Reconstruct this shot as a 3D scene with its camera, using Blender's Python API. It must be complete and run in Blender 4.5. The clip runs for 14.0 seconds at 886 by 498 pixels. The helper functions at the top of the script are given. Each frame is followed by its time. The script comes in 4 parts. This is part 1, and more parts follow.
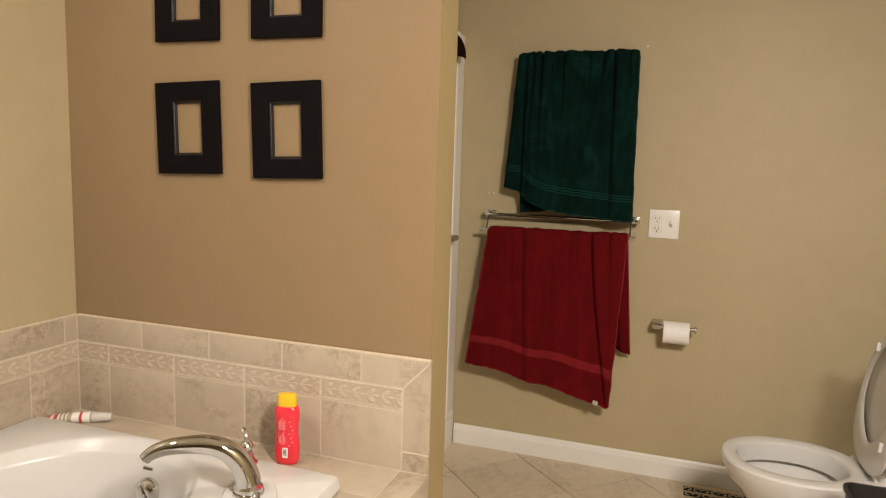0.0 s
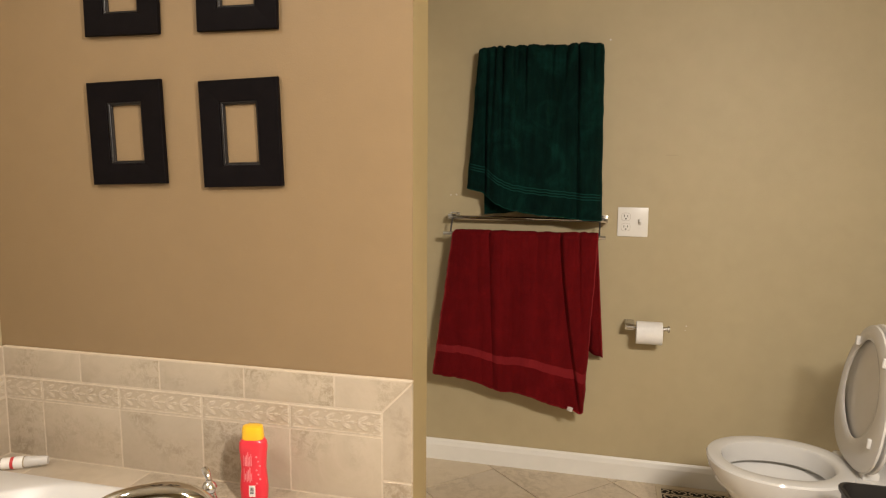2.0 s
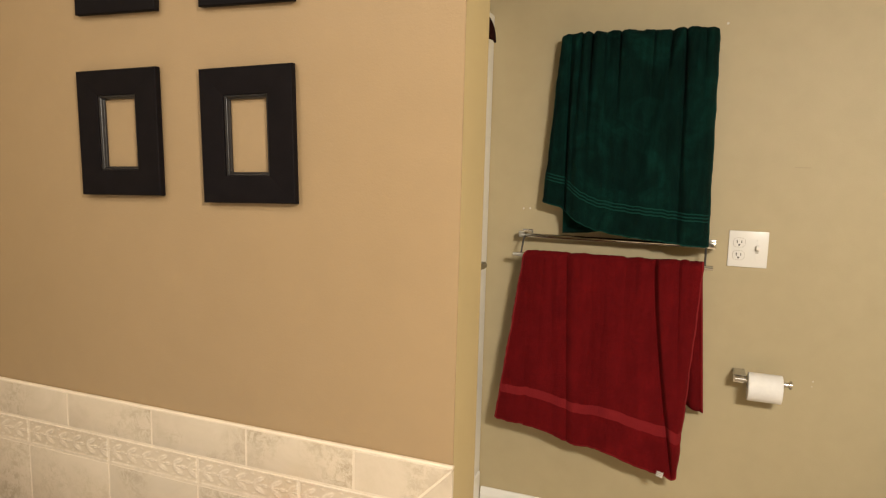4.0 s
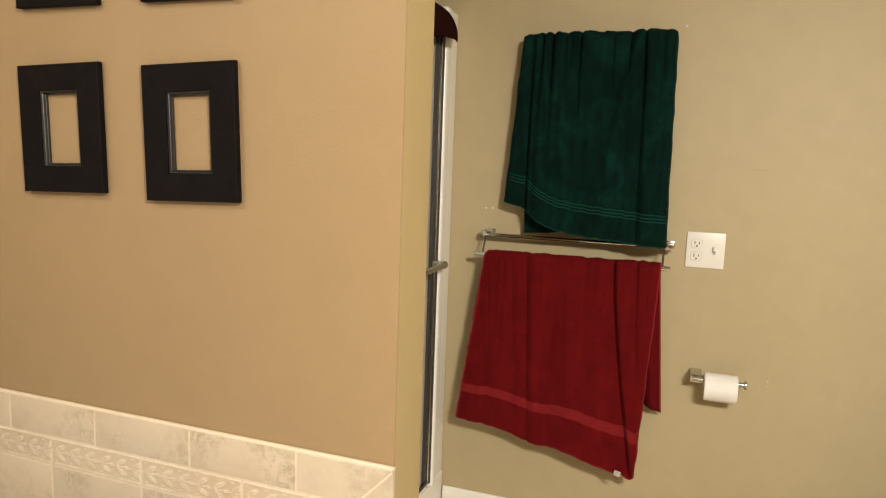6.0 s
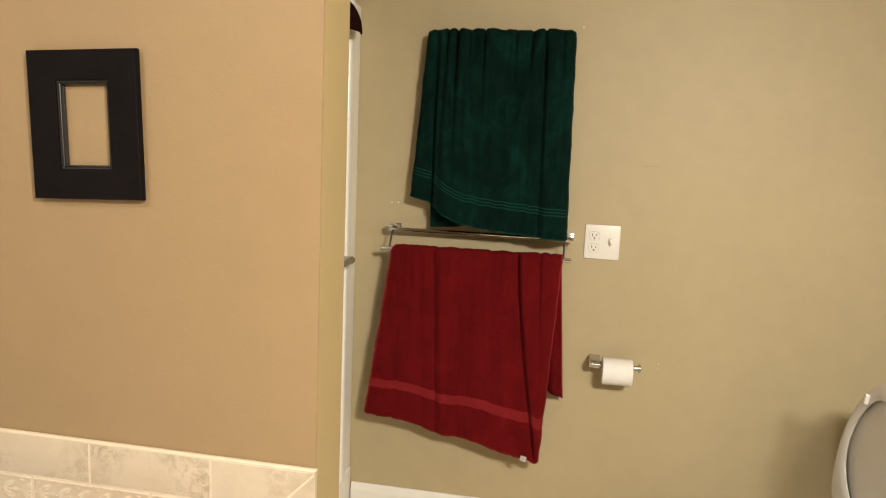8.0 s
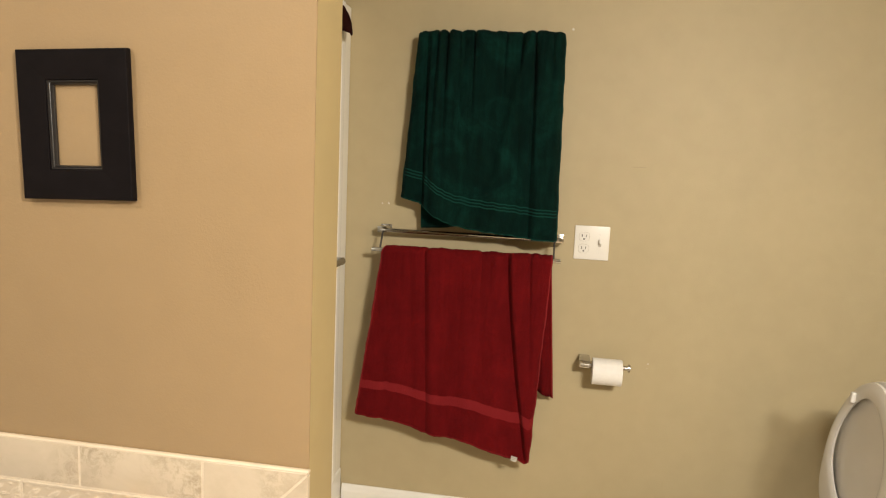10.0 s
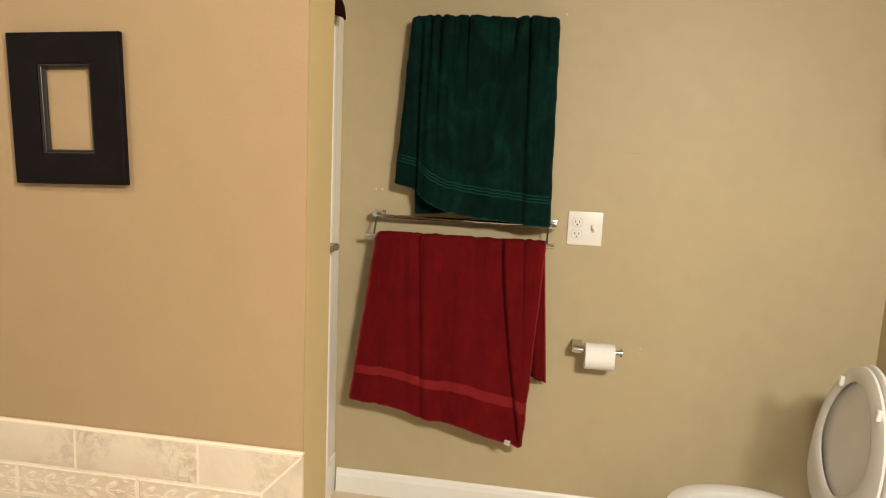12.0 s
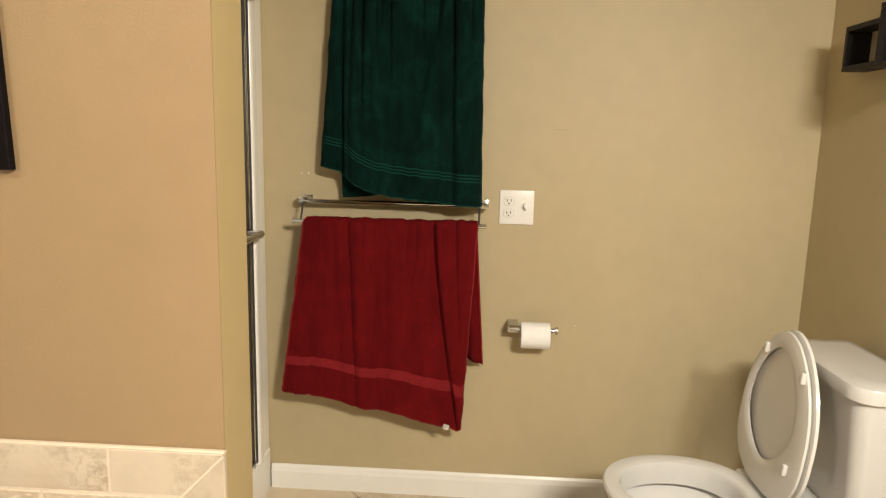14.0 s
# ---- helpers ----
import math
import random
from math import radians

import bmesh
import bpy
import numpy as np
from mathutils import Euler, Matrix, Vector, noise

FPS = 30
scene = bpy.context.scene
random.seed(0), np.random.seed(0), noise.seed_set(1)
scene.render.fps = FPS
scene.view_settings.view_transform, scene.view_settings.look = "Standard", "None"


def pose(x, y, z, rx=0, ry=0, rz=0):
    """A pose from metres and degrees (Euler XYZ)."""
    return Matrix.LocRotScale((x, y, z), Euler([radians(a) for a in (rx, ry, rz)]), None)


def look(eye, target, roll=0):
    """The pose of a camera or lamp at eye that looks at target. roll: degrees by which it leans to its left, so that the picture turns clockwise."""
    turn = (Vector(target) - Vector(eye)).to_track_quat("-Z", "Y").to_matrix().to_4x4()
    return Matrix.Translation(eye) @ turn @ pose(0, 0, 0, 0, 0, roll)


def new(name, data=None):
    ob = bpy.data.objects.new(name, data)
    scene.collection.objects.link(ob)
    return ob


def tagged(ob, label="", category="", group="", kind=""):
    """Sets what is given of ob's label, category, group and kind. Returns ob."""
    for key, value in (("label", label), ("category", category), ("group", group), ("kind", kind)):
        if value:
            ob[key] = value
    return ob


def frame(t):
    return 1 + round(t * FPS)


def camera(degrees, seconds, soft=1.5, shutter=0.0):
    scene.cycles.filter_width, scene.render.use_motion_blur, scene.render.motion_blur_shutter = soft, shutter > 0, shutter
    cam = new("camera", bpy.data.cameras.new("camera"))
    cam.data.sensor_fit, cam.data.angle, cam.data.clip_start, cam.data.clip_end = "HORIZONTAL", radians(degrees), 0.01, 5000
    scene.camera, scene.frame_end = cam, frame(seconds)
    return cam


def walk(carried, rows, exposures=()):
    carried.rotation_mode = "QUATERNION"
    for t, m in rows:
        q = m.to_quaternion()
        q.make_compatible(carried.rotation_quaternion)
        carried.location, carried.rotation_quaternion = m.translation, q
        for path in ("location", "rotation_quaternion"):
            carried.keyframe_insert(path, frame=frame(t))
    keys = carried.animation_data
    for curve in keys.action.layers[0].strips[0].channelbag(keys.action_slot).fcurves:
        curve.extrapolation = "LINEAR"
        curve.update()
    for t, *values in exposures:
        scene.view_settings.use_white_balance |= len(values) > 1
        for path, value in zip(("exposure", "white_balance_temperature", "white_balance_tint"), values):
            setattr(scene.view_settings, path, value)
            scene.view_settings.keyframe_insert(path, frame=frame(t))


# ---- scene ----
cam = camera(67.1, 14.0, soft=1.2, shutter=0.0)
PATH = [
    (0, (0.095, 0.066, 1.261), (-0.551, 1.942, 1.011), 1.8),
    (0.5, (0.103, 0.064, 1.27), (-0.534, 1.949, 1.066), 2.0),
    (1, (0.073, 0.077, 1.256), (-0.461, 1.998, 1.095), 1.4),
    (1.5, (0.053, 0.097, 1.249), (-0.625, 1.96, 0.983), 1.3),
    (2, (-0.034, 0.172, 1.264), (-0.51, 2.099, 1.018), 0.4),
    (2.5, (-0.01, 0.27, 1.28), (-0.57, 2.171, 1.005), -0.8),
    (3, (0.048, 0.417, 1.28), (-0.998, 2.103, 1.028), 1.4),
    (3.5, (0.017, 0.495, 1.283), (-1.014, 2.181, 0.977), 0.9),
    (4, (-0.09, 0.571, 1.296), (-0.798, 2.424, 1.042), 1.5),
    (4.2, (-0.094, 0.576, 1.291), (-0.753, 2.446, 1.028), 2.5),
    (6.3, (-0.016, 0.605, 1.303), (-0.67, 2.477, 1.046), 1.9),
    (6.5, (-0.013, 0.608, 1.297), (-0.62, 2.498, 1.05), 1.8),
    (7, (-0.028, 0.618, 1.299), (-0.54, 2.536, 1.054), 2.6),
    (7.5, (-0.051, 0.614, 1.309), (-0.437, 2.56, 1.059), 2.7),
    (8, (-0.073, 0.588, 1.311), (-0.42, 2.539, 1.039), 2.5),
    (8.2, (-0.081, 0.587, 1.313), (-0.414, 2.536, 1.016), 2.2),
    (10.5, (-0.08, 0.58, 1.307), (-0.391, 2.539, 1.046), 2.6),
    (11, (-0.077, 0.576, 1.306), (-0.388, 2.532, 1.029), 2.6),
    (11.5, (-0.074, 0.574, 1.305), (-0.367, 2.531, 1.014), 2.6),
    (12, (-0.076, 0.577, 1.304), (-0.37, 2.532, 1.002), 2.6),
    (12.5, (-0.082, 0.578, 1.303), (-0.388, 2.532, 1.006), 2.4),
    (13, (-0.087, 0.58, 1.307), (-0.398, 2.534, 1.015), 2.6),
    (13.5, (-0.087, 0.592, 1.296), (-0.326, 2.556, 1.004), 2.4),
    (14, (-0.06, 0.628, 1.282), (-0.168, 2.597, 0.949), 1.4),
]
EXPO = [(0.0, -0.63, 6500, 12), (0.5, -0.60, 6500, 12), (1.0, -0.49, 6500, 12), (2.0, -0.55, 6500, 11), (2.5, -0.40, 6500, 10), (3.0, -0.48, 6500, 9), (3.5, -0.58, 6500, 8), (4.0, -0.24, 6500, 8), (6.5, -0.17, 6500, 7), (10.5, -0.15, 6500, 7), (14.0, -0.16, 6500, 7)]
walk(cam, [(t, look(eye, target, roll)) for t, eye, target, roll in PATH], EXPO)

# ---- world and lamps ----
world = bpy.data.worlds.new("night")
scene.world = world
world.use_nodes = True
world.node_tree.nodes["Background"].inputs[0].default_value = (0.01, 0.012, 0.018, 1)
world.node_tree.nodes["Background"].inputs[1].default_value = 0.3

WARM = (1.0, 0.91, 0.805)


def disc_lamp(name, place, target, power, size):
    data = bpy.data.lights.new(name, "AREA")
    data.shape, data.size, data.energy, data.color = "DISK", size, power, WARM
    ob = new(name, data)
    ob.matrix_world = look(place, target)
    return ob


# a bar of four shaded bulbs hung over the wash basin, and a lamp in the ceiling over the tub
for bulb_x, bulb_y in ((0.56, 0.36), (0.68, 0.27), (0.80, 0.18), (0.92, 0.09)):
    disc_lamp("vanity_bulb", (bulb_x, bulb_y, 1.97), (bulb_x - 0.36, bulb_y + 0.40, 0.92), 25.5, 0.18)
disc_lamp("ceiling_lamp", (-1.28, 0.38, 2.42), (-1.28, 0.38, 0.0), 24.5, 0.20)

# ---- dimensions ----
LEFT_X, RIGHT_X = -1.662, 1.012
ACCENT_Y, ACCENT_BACK, ACCENT_END = 1.6405, 1.768, -0.469
BACK_Y, FRONT_Y = 2.850, -2.60
CEIL = 2.44
TILE_Y, TILE_X = 1.629, -1.648
DECK_Z, DECK_X = 0.452, -0.462
TUB_Z = 0.487
FLOOR_Z = 0.011


# ---- materials ----
def shader(name, colour, rough=0.5, metal=0.0):
    mat = bpy.data.materials.new(name)
    mat.use_nodes = True
    tree = mat.node_tree
    bsdf = tree.nodes["Principled BSDF"]
    bsdf.inputs["Base Color"].default_value = (*colour, 1)
    bsdf.inputs["Roughness"].default_value = rough
    bsdf.inputs["Metallic"].default_value = metal
    return mat, tree, bsdf


def texco(tree, which="Object"):
    return tree.nodes.new("ShaderNodeTexCoord").outputs[which]


def noise_node(tree, vec, scale, detail=4, rough=0.55, distort=0.0):
    n = tree.nodes.new("ShaderNodeTexNoise")
    n.inputs["Scale"].default_value, n.inputs["Detail"].default_value = scale, detail
    n.inputs["Roughness"].default_value, n.inputs["Distortion"].default_value = rough, distort
    tree.links.new(vec, n.inputs["Vector"])
    return n.outputs["Fac"]


def ramp(tree, fac, stops):
    r = tree.nodes.new("ShaderNodeValToRGB")
    els = r.color_ramp.elements
    while len(els) < len(stops):
        els.new(0.5)
    for el, (p, c) in zip(els, stops):
        el.position, el.color = p, (*c, 1) if len(c) == 3 else c
    tree.links.new(fac, r.inputs["Fac"])
    return r.outputs["Color"]


def mix(tree, fac, a, b, mode="MIX"):
    m = tree.nodes.new("ShaderNodeMix")
    m.data_type, m.blend_type = "RGBA", mode
    for sock, v in ((m.inputs[0], fac), (m.inputs[6], a), (m.inputs[7], b)):
        if isinstance(v, (int, float)):
            sock.default_value = v
        elif isinstance(v, tuple):
            sock.default_value = (*v, 1)
        else:
            tree.links.new(v, sock)
    return m.outputs[2]


def bump(tree, bsdf, height, strength, distance, under=None):
    b = tree.nodes.new("ShaderNodeBump")
    b.inputs["Strength"].default_value, b.inputs["Distance"].default_value = strength, distance
    tree.links.new(height, b.inputs["Height"])
    if under:
        tree.links.new(under, b.inputs["Normal"])
    tree.links.new(b.outputs["Normal"], bsdf.inputs["Normal"])
    return b.outputs["Normal"]


def paint(name, colour, rough=0.55):
    """Rolled wall paint: faint mottling, orange-peel relief, a few scuffs."""
    mat, tree, bsdf = shader(name, colour, rough)
    vec = texco(tree)
    big = noise_node(tree, vec, 1.7, 3)
    small = noise_node(tree, vec, 14.0, 4)
    c = mix(tree, 1.0, colour, ramp(tree, big, [(0.3, (0.97, 0.97, 0.965)), (0.7, (1.025, 1.025, 1.02))]), "MULTIPLY")
    c = mix(tree, 1.0, c, ramp(tree, small, [(0.3, (0.975, 0.975, 0.97)), (0.7, (1.02, 1.02, 1.02))]), "MULTIPLY")
    tree.links.new(c, bsdf.inputs["Base Color"])
    n1 = bump(tree, bsdf, noise_node(tree, vec, 260.0, 3), 0.16, 0.002)
    bump(tree, bsdf, noise_node(tree, vec, 5.0, 2), 0.12, 0.01, n1)
    return mat


def ceramic_tile(name, base, vein, light, rough=0.28, scale=7.0):
    """Marbled glazed tile, each one different."""
    mat, tree, bsdf = shader(name, base, rough)
    info = tree.nodes.new("ShaderNodeObjectInfo")
    vec = tree.nodes.new("ShaderNodeVectorMath")
    vec.operation = "MULTIPLY_ADD"
    geo = tree.nodes.new("ShaderNodeNewGeometry")
    tree.links.new(info.outputs["Random"], vec.inputs[0])
    vec.inputs[1].default_value = (31.0, 17.0, 23.0)
    tree.links.new(geo.outputs["Position"], vec.inputs[2])
    v = vec.outputs[0]
    clouds = noise_node(tree, v, scale, 6, 0.6, 0.9)
    veins = noise_node(tree, v, scale * 6.5, 9, 0.78, 0.5)
    patches = noise_node(tree, v, scale * 0.55, 3, 0.5, 0.6)
    c = ramp(tree, clouds, [(0.32, base), (0.55, light), (0.75, base)])
    mask = mix(tree, 1.0, ramp(tree, veins, [(0.45, (0, 0, 0)), (0.58, (1, 1, 1))]), ramp(tree, patches, [(0.43, (0, 0, 0)), (0.60, (0.9, 0.9, 0.9))]), "MULTIPLY")
    c = mix(tree, mask, c, vein)
    tint = ramp(tree, info.outputs["Random"], [(0.0, (0.95, 0.95, 0.95)), (1.0, (1.04, 1.04, 1.03))])
    c = mix(tree, 1.0, c, tint, "MULTIPLY")
    tree.links.new(c, bsdf.inputs["Base Color"])
    bump(tree, bsdf, noise_node(tree, v, 30.0, 4), 0.10, 0.002)
    return mat, tree, bsdf, c


def terry(name, dark, light, stripes, wear, woven, rim):
    """Looped towelling; flat woven bands run at set heights above the hem."""
    mat, tree, bsdf = shader(name, dark, 0.95)
    bsdf.inputs["Sheen Weight"].default_value = 0.05
    bsdf.inputs["Specular IOR Level"].default_value = 0.08
    bsdf.inputs["Sheen Roughness"].default_value = 0.5
    bsdf.inputs["Sheen Tint"].default_value = (*[min(1, 2.2 * v + 0.05) for v in light], 1)
    vec = texco(tree)
    loops = noise_node(tree, vec, 420.0, 2, 0.6)
    nap = noise_node(tree, vec, 14.0, 5, 0.55)
    c = mix(tree, ramp(tree, nap, [(0.25, (0.15, 0.15, 0.15)), (0.85, (0.85, 0.85, 0.85))]), dark, light)
    c = mix(tree, 1.0, c, ramp(tree, loops, [(0.3, (0.72, 0.72, 0.72)), (0.7, (1.2, 1.2, 1.2))]), "MULTIPLY")
    brushed = noise_node(tree, vec, 9.0, 6, 0.68, 0.8)
    c = mix(tree, 1.0, c, ramp(tree, brushed, [(0.36, (1 - 0.30 * wear,) * 3), (0.52, (1.0, 1.0, 1.0)), (0.68, (1 + wear,) * 3)]), "MULTIPLY")
    pull = tree.nodes.new("ShaderNodeMapping")
    pull.inputs["Scale"].default_value = (1.0, 1.0, 0.16)
    tree.links.new(vec, pull.inputs["Vector"])
    streak = noise_node(tree, pull.outputs[0], 38.0, 4, 0.6)
    c = mix(tree, 1.0, c, ramp(tree, streak, [(0.32, (1 - 0.45 * wear,) * 3), (0.55, (1.0, 1.0, 1.0)), (0.72, (1 + 0.6 * wear,) * 3)]), "MULTIPLY")
    uv = tree.nodes.new("ShaderNodeSeparateXYZ")
    tree.links.new(texco(tree, "UV"), uv.inputs[0])
    height = loops
    mask = None
    for lo, hi in stripes:
        a = tree.nodes.new("ShaderNodeMath")
        a.operation = "COMPARE"
        tree.links.new(uv.outputs["Y"], a.inputs[0])
        a.inputs[1].default_value, a.inputs[2].default_value = (lo + hi) / 2, (hi - lo) / 2
        if mask is None:
            mask = a.outputs[0]
        else:
            add = tree.nodes.new("ShaderNodeMath")
            add.operation = "MAXIMUM"
            tree.links.new(mask, add.inputs[0]), tree.links.new(a.outputs[0], add.inputs[1])
            mask = add.outputs[0]
    c = mix(tree, mask, c, woven)
    # hem highlight along the side edges, put in as a lighter rim colour
    side = tree.nodes.new("ShaderNodeMath")
    side.operation = "COMPARE"
    tree.links.new(uv.outputs["X"], side.inputs[0])
    side.inputs[1].default_value, side.inputs[2].default_value = 0.5, 0.492
    c = mix(tree, side.outputs[0], rim, c)
    tree.links.new(c, bsdf.inputs["Base Color"])
    n1 = bump(tree, bsdf, loops, 0.75, 0.004)
    n2 = bump(tree, bsdf, nap, 0.25, 0.01, n1)
    inv = tree.nodes.new("ShaderNodeMath")
    inv.operation = "SUBTRACT"
    inv.inputs[0].default_value = 1.0
    tree.links.new(mask, inv.inputs[1])
    bump(tree, bsdf, inv.outputs[0], 0.8, 0.003, n2)
    return mat


def plain(name, colour, rough=0.4, metal=0.0, vary=0.04, scale=25.0, relief=0.05, spec=0.5):
    mat, tree, bsdf = shader(name, colour, rough, metal)
    bsdf.inputs["Specular IOR Level"].default_value = spec
    vec = texco(tree)
    n = noise_node(tree, vec, scale, 4)
    c = mix(tree, 1.0, colour, ramp(tree, n, [(0.3, (1 - vary,) * 3), (0.7, (1 + vary,) * 3)]), "MULTIPLY")
    tree.links.new(c, bsdf.inputs["Base Color"])
    if relief:
        bump(tree, bsdf, noise_node(tree, vec, scale * 6, 3), relief, 0.002)
    return mat


M_KHAKI = paint("khaki_wall_paint", (0.435, 0.36, 0.217))
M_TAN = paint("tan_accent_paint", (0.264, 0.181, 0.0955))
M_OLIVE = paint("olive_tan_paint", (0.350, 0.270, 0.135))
M_CEIL = paint("ceiling_white", (0.75, 0.73, 0.68), 0.8)
M_TRIM = plain("white_trim_paint", (0.78, 0.76, 0.71), 0.32, 0, 0.03, 9, 0.06)
M_CHINA = plain("white_vitreous_china", (0.56, 0.547, 0.52), 0.045, 0, 0.015, 6, 0.0)
M_SEAT = plain("white_seat_plastic", (0.62, 0.60, 0.565), 0.16, 0, 0.02, 8, 0.02)
M_ACRYLIC = plain("white_acrylic", (0.63, 0.62, 0.60), 0.30, 0, 0.02, 5, 0.0)
M_SHOWER = plain("shower_white", (0.84, 0.83, 0.79), 0.25, 0, 0.02, 6, 0.02)
M_CHROME = plain("chrome", (0.60, 0.595, 0.585), 0.035, 1.0, 0.02, 12, 0.0)
M_NICKEL = plain("brushed_nickel", (0.42, 0.40, 0.37), 0.20, 1.0, 0.05, 60, 0.03)
M_POST = plain("polished_nickel", (0.48, 0.46, 0.42), 0.18, 1.0, 0.03, 60, 0.0)
M_SEAL = plain("dark_rubber_seal", (0.035, 0.032, 0.03), 0.6)
M_FRAME = plain("black_brown_wood", (0.0055, 0.0042, 0.0047), 0.6, 0, 0.18, 40, 0.08, 0.06)
# frame black made paler and glossier, for the light the lip catches
M_LIP = plain("satin_black_lit_lip", (0.012, 0.0105, 0.011), 0.30, 0, 0.10, 40, 0.03, 0.5)
M_SHELF = plain("black_shelf_laminate", (0.010, 0.008, 0.008), 0.5, 0, 0.15, 30, 0.05, 0.25)
M_GROUT = plain("cream_grout", (0.56, 0.48, 0.375), 0.9, 0, 0.08, 60, 0.3)
M_LIT_EDGE = plain("lit_edge_cream", (0.58, 0.49, 0.375), 0.5, 0, 0.05, 40, 0.1)
M_FGROUT = plain("brown_floor_grout", (0.22, 0.17, 0.115), 0.95, 0, 0.12, 60, 0.3)
M_PLATE = plain("white_plate_plastic", (0.80, 0.78, 0.74), 0.3, 0, 0.01, 20, 0.0)
M_GAP = plain("pale_joint_shadow", (0.50, 0.47, 0.42), 0.6)
M_SLOT = plain("dark_slots", (0.05, 0.045, 0.04), 0.6)
M_PAPER = plain("tissue_paper", (0.83, 0.81, 0.78), 0.95, 0, 0.02, 90, 0.35)
M_BOTTLE = plain("coral_red_plastic", (0.75, 0.035, 0.055), 0.28, 0, 0.03, 12, 0.0)
M_BLABEL = plain("bottle_print", (0.84, 0.24, 0.26), 0.35)
M_CAP = plain("yellow_cap_plastic", (0.85, 0.50, 0.02), 0.33, 0, 0.03, 20, 0.0)
M_WHITE = plain("white_print", (0.78, 0.76, 0.72), 0.4)
M_RED = plain("red_print", (0.55, 0.05, 0.05), 0.4)
M_GREY = plain("grey_print", (0.30, 0.27, 0.22), 0.4)
M_TUBE = plain("cloudy_tube_plastic", (0.40, 0.34, 0.25), 0.18)
M_CLEARCAP = plain("clear_grey_cap", (0.55, 0.53, 0.50), 0.2)
M_BIN = plain("black_bin_plastic", (0.018, 0.015, 0.012), 0.5)
M_CLOTH = plain("dark_maroon_cloth", (0.020, 0.0045, 0.0040), 0.95, 0, 0.35, 120, 0.8, 0.04)
M_VENT = plain("cream_register_enamel", (0.58, 0.49, 0.35), 0.4, 0, 0.05, 30, 0.05)
M_DARK = plain("duct_shade_black", (0.01, 0.009, 0.008), 0.9)
M_SHADE = plain("pleated_shade_fabric", (0.72, 0.68, 0.62), 0.8)
M_SCUFF = plain("scuff_grey", (0.395, 0.325, 0.20), 0.6)
M_SPOT = plain("wall_spot_white", (0.64, 0.60, 0.52), 0.7)
M_TILE, _, _, _ = ceramic_tile("beige_marbled_tile", (0.426, 0.355, 0.268), (0.308, 0.248, 0.172), (0.478, 0.404, 0.312))
M_FLOOR, _, _, _ = ceramic_tile("floor_tile_glaze", (0.58, 0.48, 0.345), (0.47, 0.38, 0.26), (0.63, 0.53, 0.395), 0.30, 4.0)

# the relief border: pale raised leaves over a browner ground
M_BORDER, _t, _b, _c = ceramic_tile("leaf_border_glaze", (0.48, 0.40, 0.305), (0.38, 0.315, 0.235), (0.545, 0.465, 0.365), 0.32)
# recess darkening is put into the colour, keyed to relief height
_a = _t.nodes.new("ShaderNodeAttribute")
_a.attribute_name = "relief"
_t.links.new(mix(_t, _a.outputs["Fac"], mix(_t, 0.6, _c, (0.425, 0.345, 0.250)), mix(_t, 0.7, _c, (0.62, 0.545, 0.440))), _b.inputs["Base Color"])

M_GREEN = terry("green_terry", (0.0010, 0.0105, 0.0082), (0.0022, 0.0200, 0.0156), [(0.076, 0.080), (0.086, 0.090), (0.096, 0.100), (0.0, 0.004)], 0.75, (0.007, 0.047, 0.037), (0.005, 0.036, 0.028))
M_REDT = terry("red_terry", (0.098, 0.0029, 0.0042), (0.141, 0.0053, 0.0068), [(0.118, 0.152), (0.0, 0.005)], 0.20, (0.198, 0.014, 0.017), (0.22, 0.018, 0.021))

glass_mat, _t, _b = shader("shower_glass", (0.55, 0.53, 0.455), 0.42)
_b.inputs["Transmission Weight"].default_value = 0.45
_b.inputs["IOR"].default_value = 1.3
pane_mat, _t, _b = shader("window_glass", (0.95, 0.97, 0.97), 0.02)
_b.inputs["Transmission Weight"].default_value = 1.0
water_mat, _t, _b = shader("water", (0.95, 0.98, 0.97), 0.02)
_b.inputs["Transmission Weight"].default_value = 1.0
_b.inputs["IOR"].default_value = 1.33


# ---- mesh helpers ----
def finish(bm, name, material, smooth=False):
    bmesh.ops.recalc_face_normals(bm, faces=bm.faces[:])
    me = bpy.data.meshes.new(name)
    bm.to_mesh(me)
    bm.free()
    me.materials.append(material)
    if smooth:
        me.shade_smooth()
        try:
            me.set_sharp_from_angle(angle=radians(38))
        except AttributeError:
            pass
    return me


def part(name, bm, material, parent, label="", smooth=True):
    ob = new(name, finish(bm, name, material, smooth))
    ob.parent = parent
    if label:
        tagged(ob, label)
    return ob


def thing(name, label, category, place=(0, 0, 0), group="", kind=""):
    ob = new(name)
    ob.empty_display_size = 0.05
    ob.matrix_world = Matrix.Translation(place)
    return tagged(ob, label, category, group, kind)


def solid(name, bm, material, label, category, group="", kind="", smooth=True):
    return tagged(new(name, finish(bm, name, material, smooth)), label, category, group, kind)


def box(x0, x1, y0, y1, z0, z1, bevel=0.0, seg=2):
    bm = bmesh.new()
    m = Matrix.LocRotScale(((x0 + x1) / 2, (y0 + y1) / 2, (z0 + z1) / 2), None, (abs(x1 - x0), abs(y1 - y0), abs(z1 - z0)))
    bmesh.ops.create_cube(bm, size=1, matrix=m)
    if bevel:
        bmesh.ops.bevel(bm, geom=bm.edges[:], offset=bevel, segments=seg, profile=0.6, affect="EDGES")
    return bm


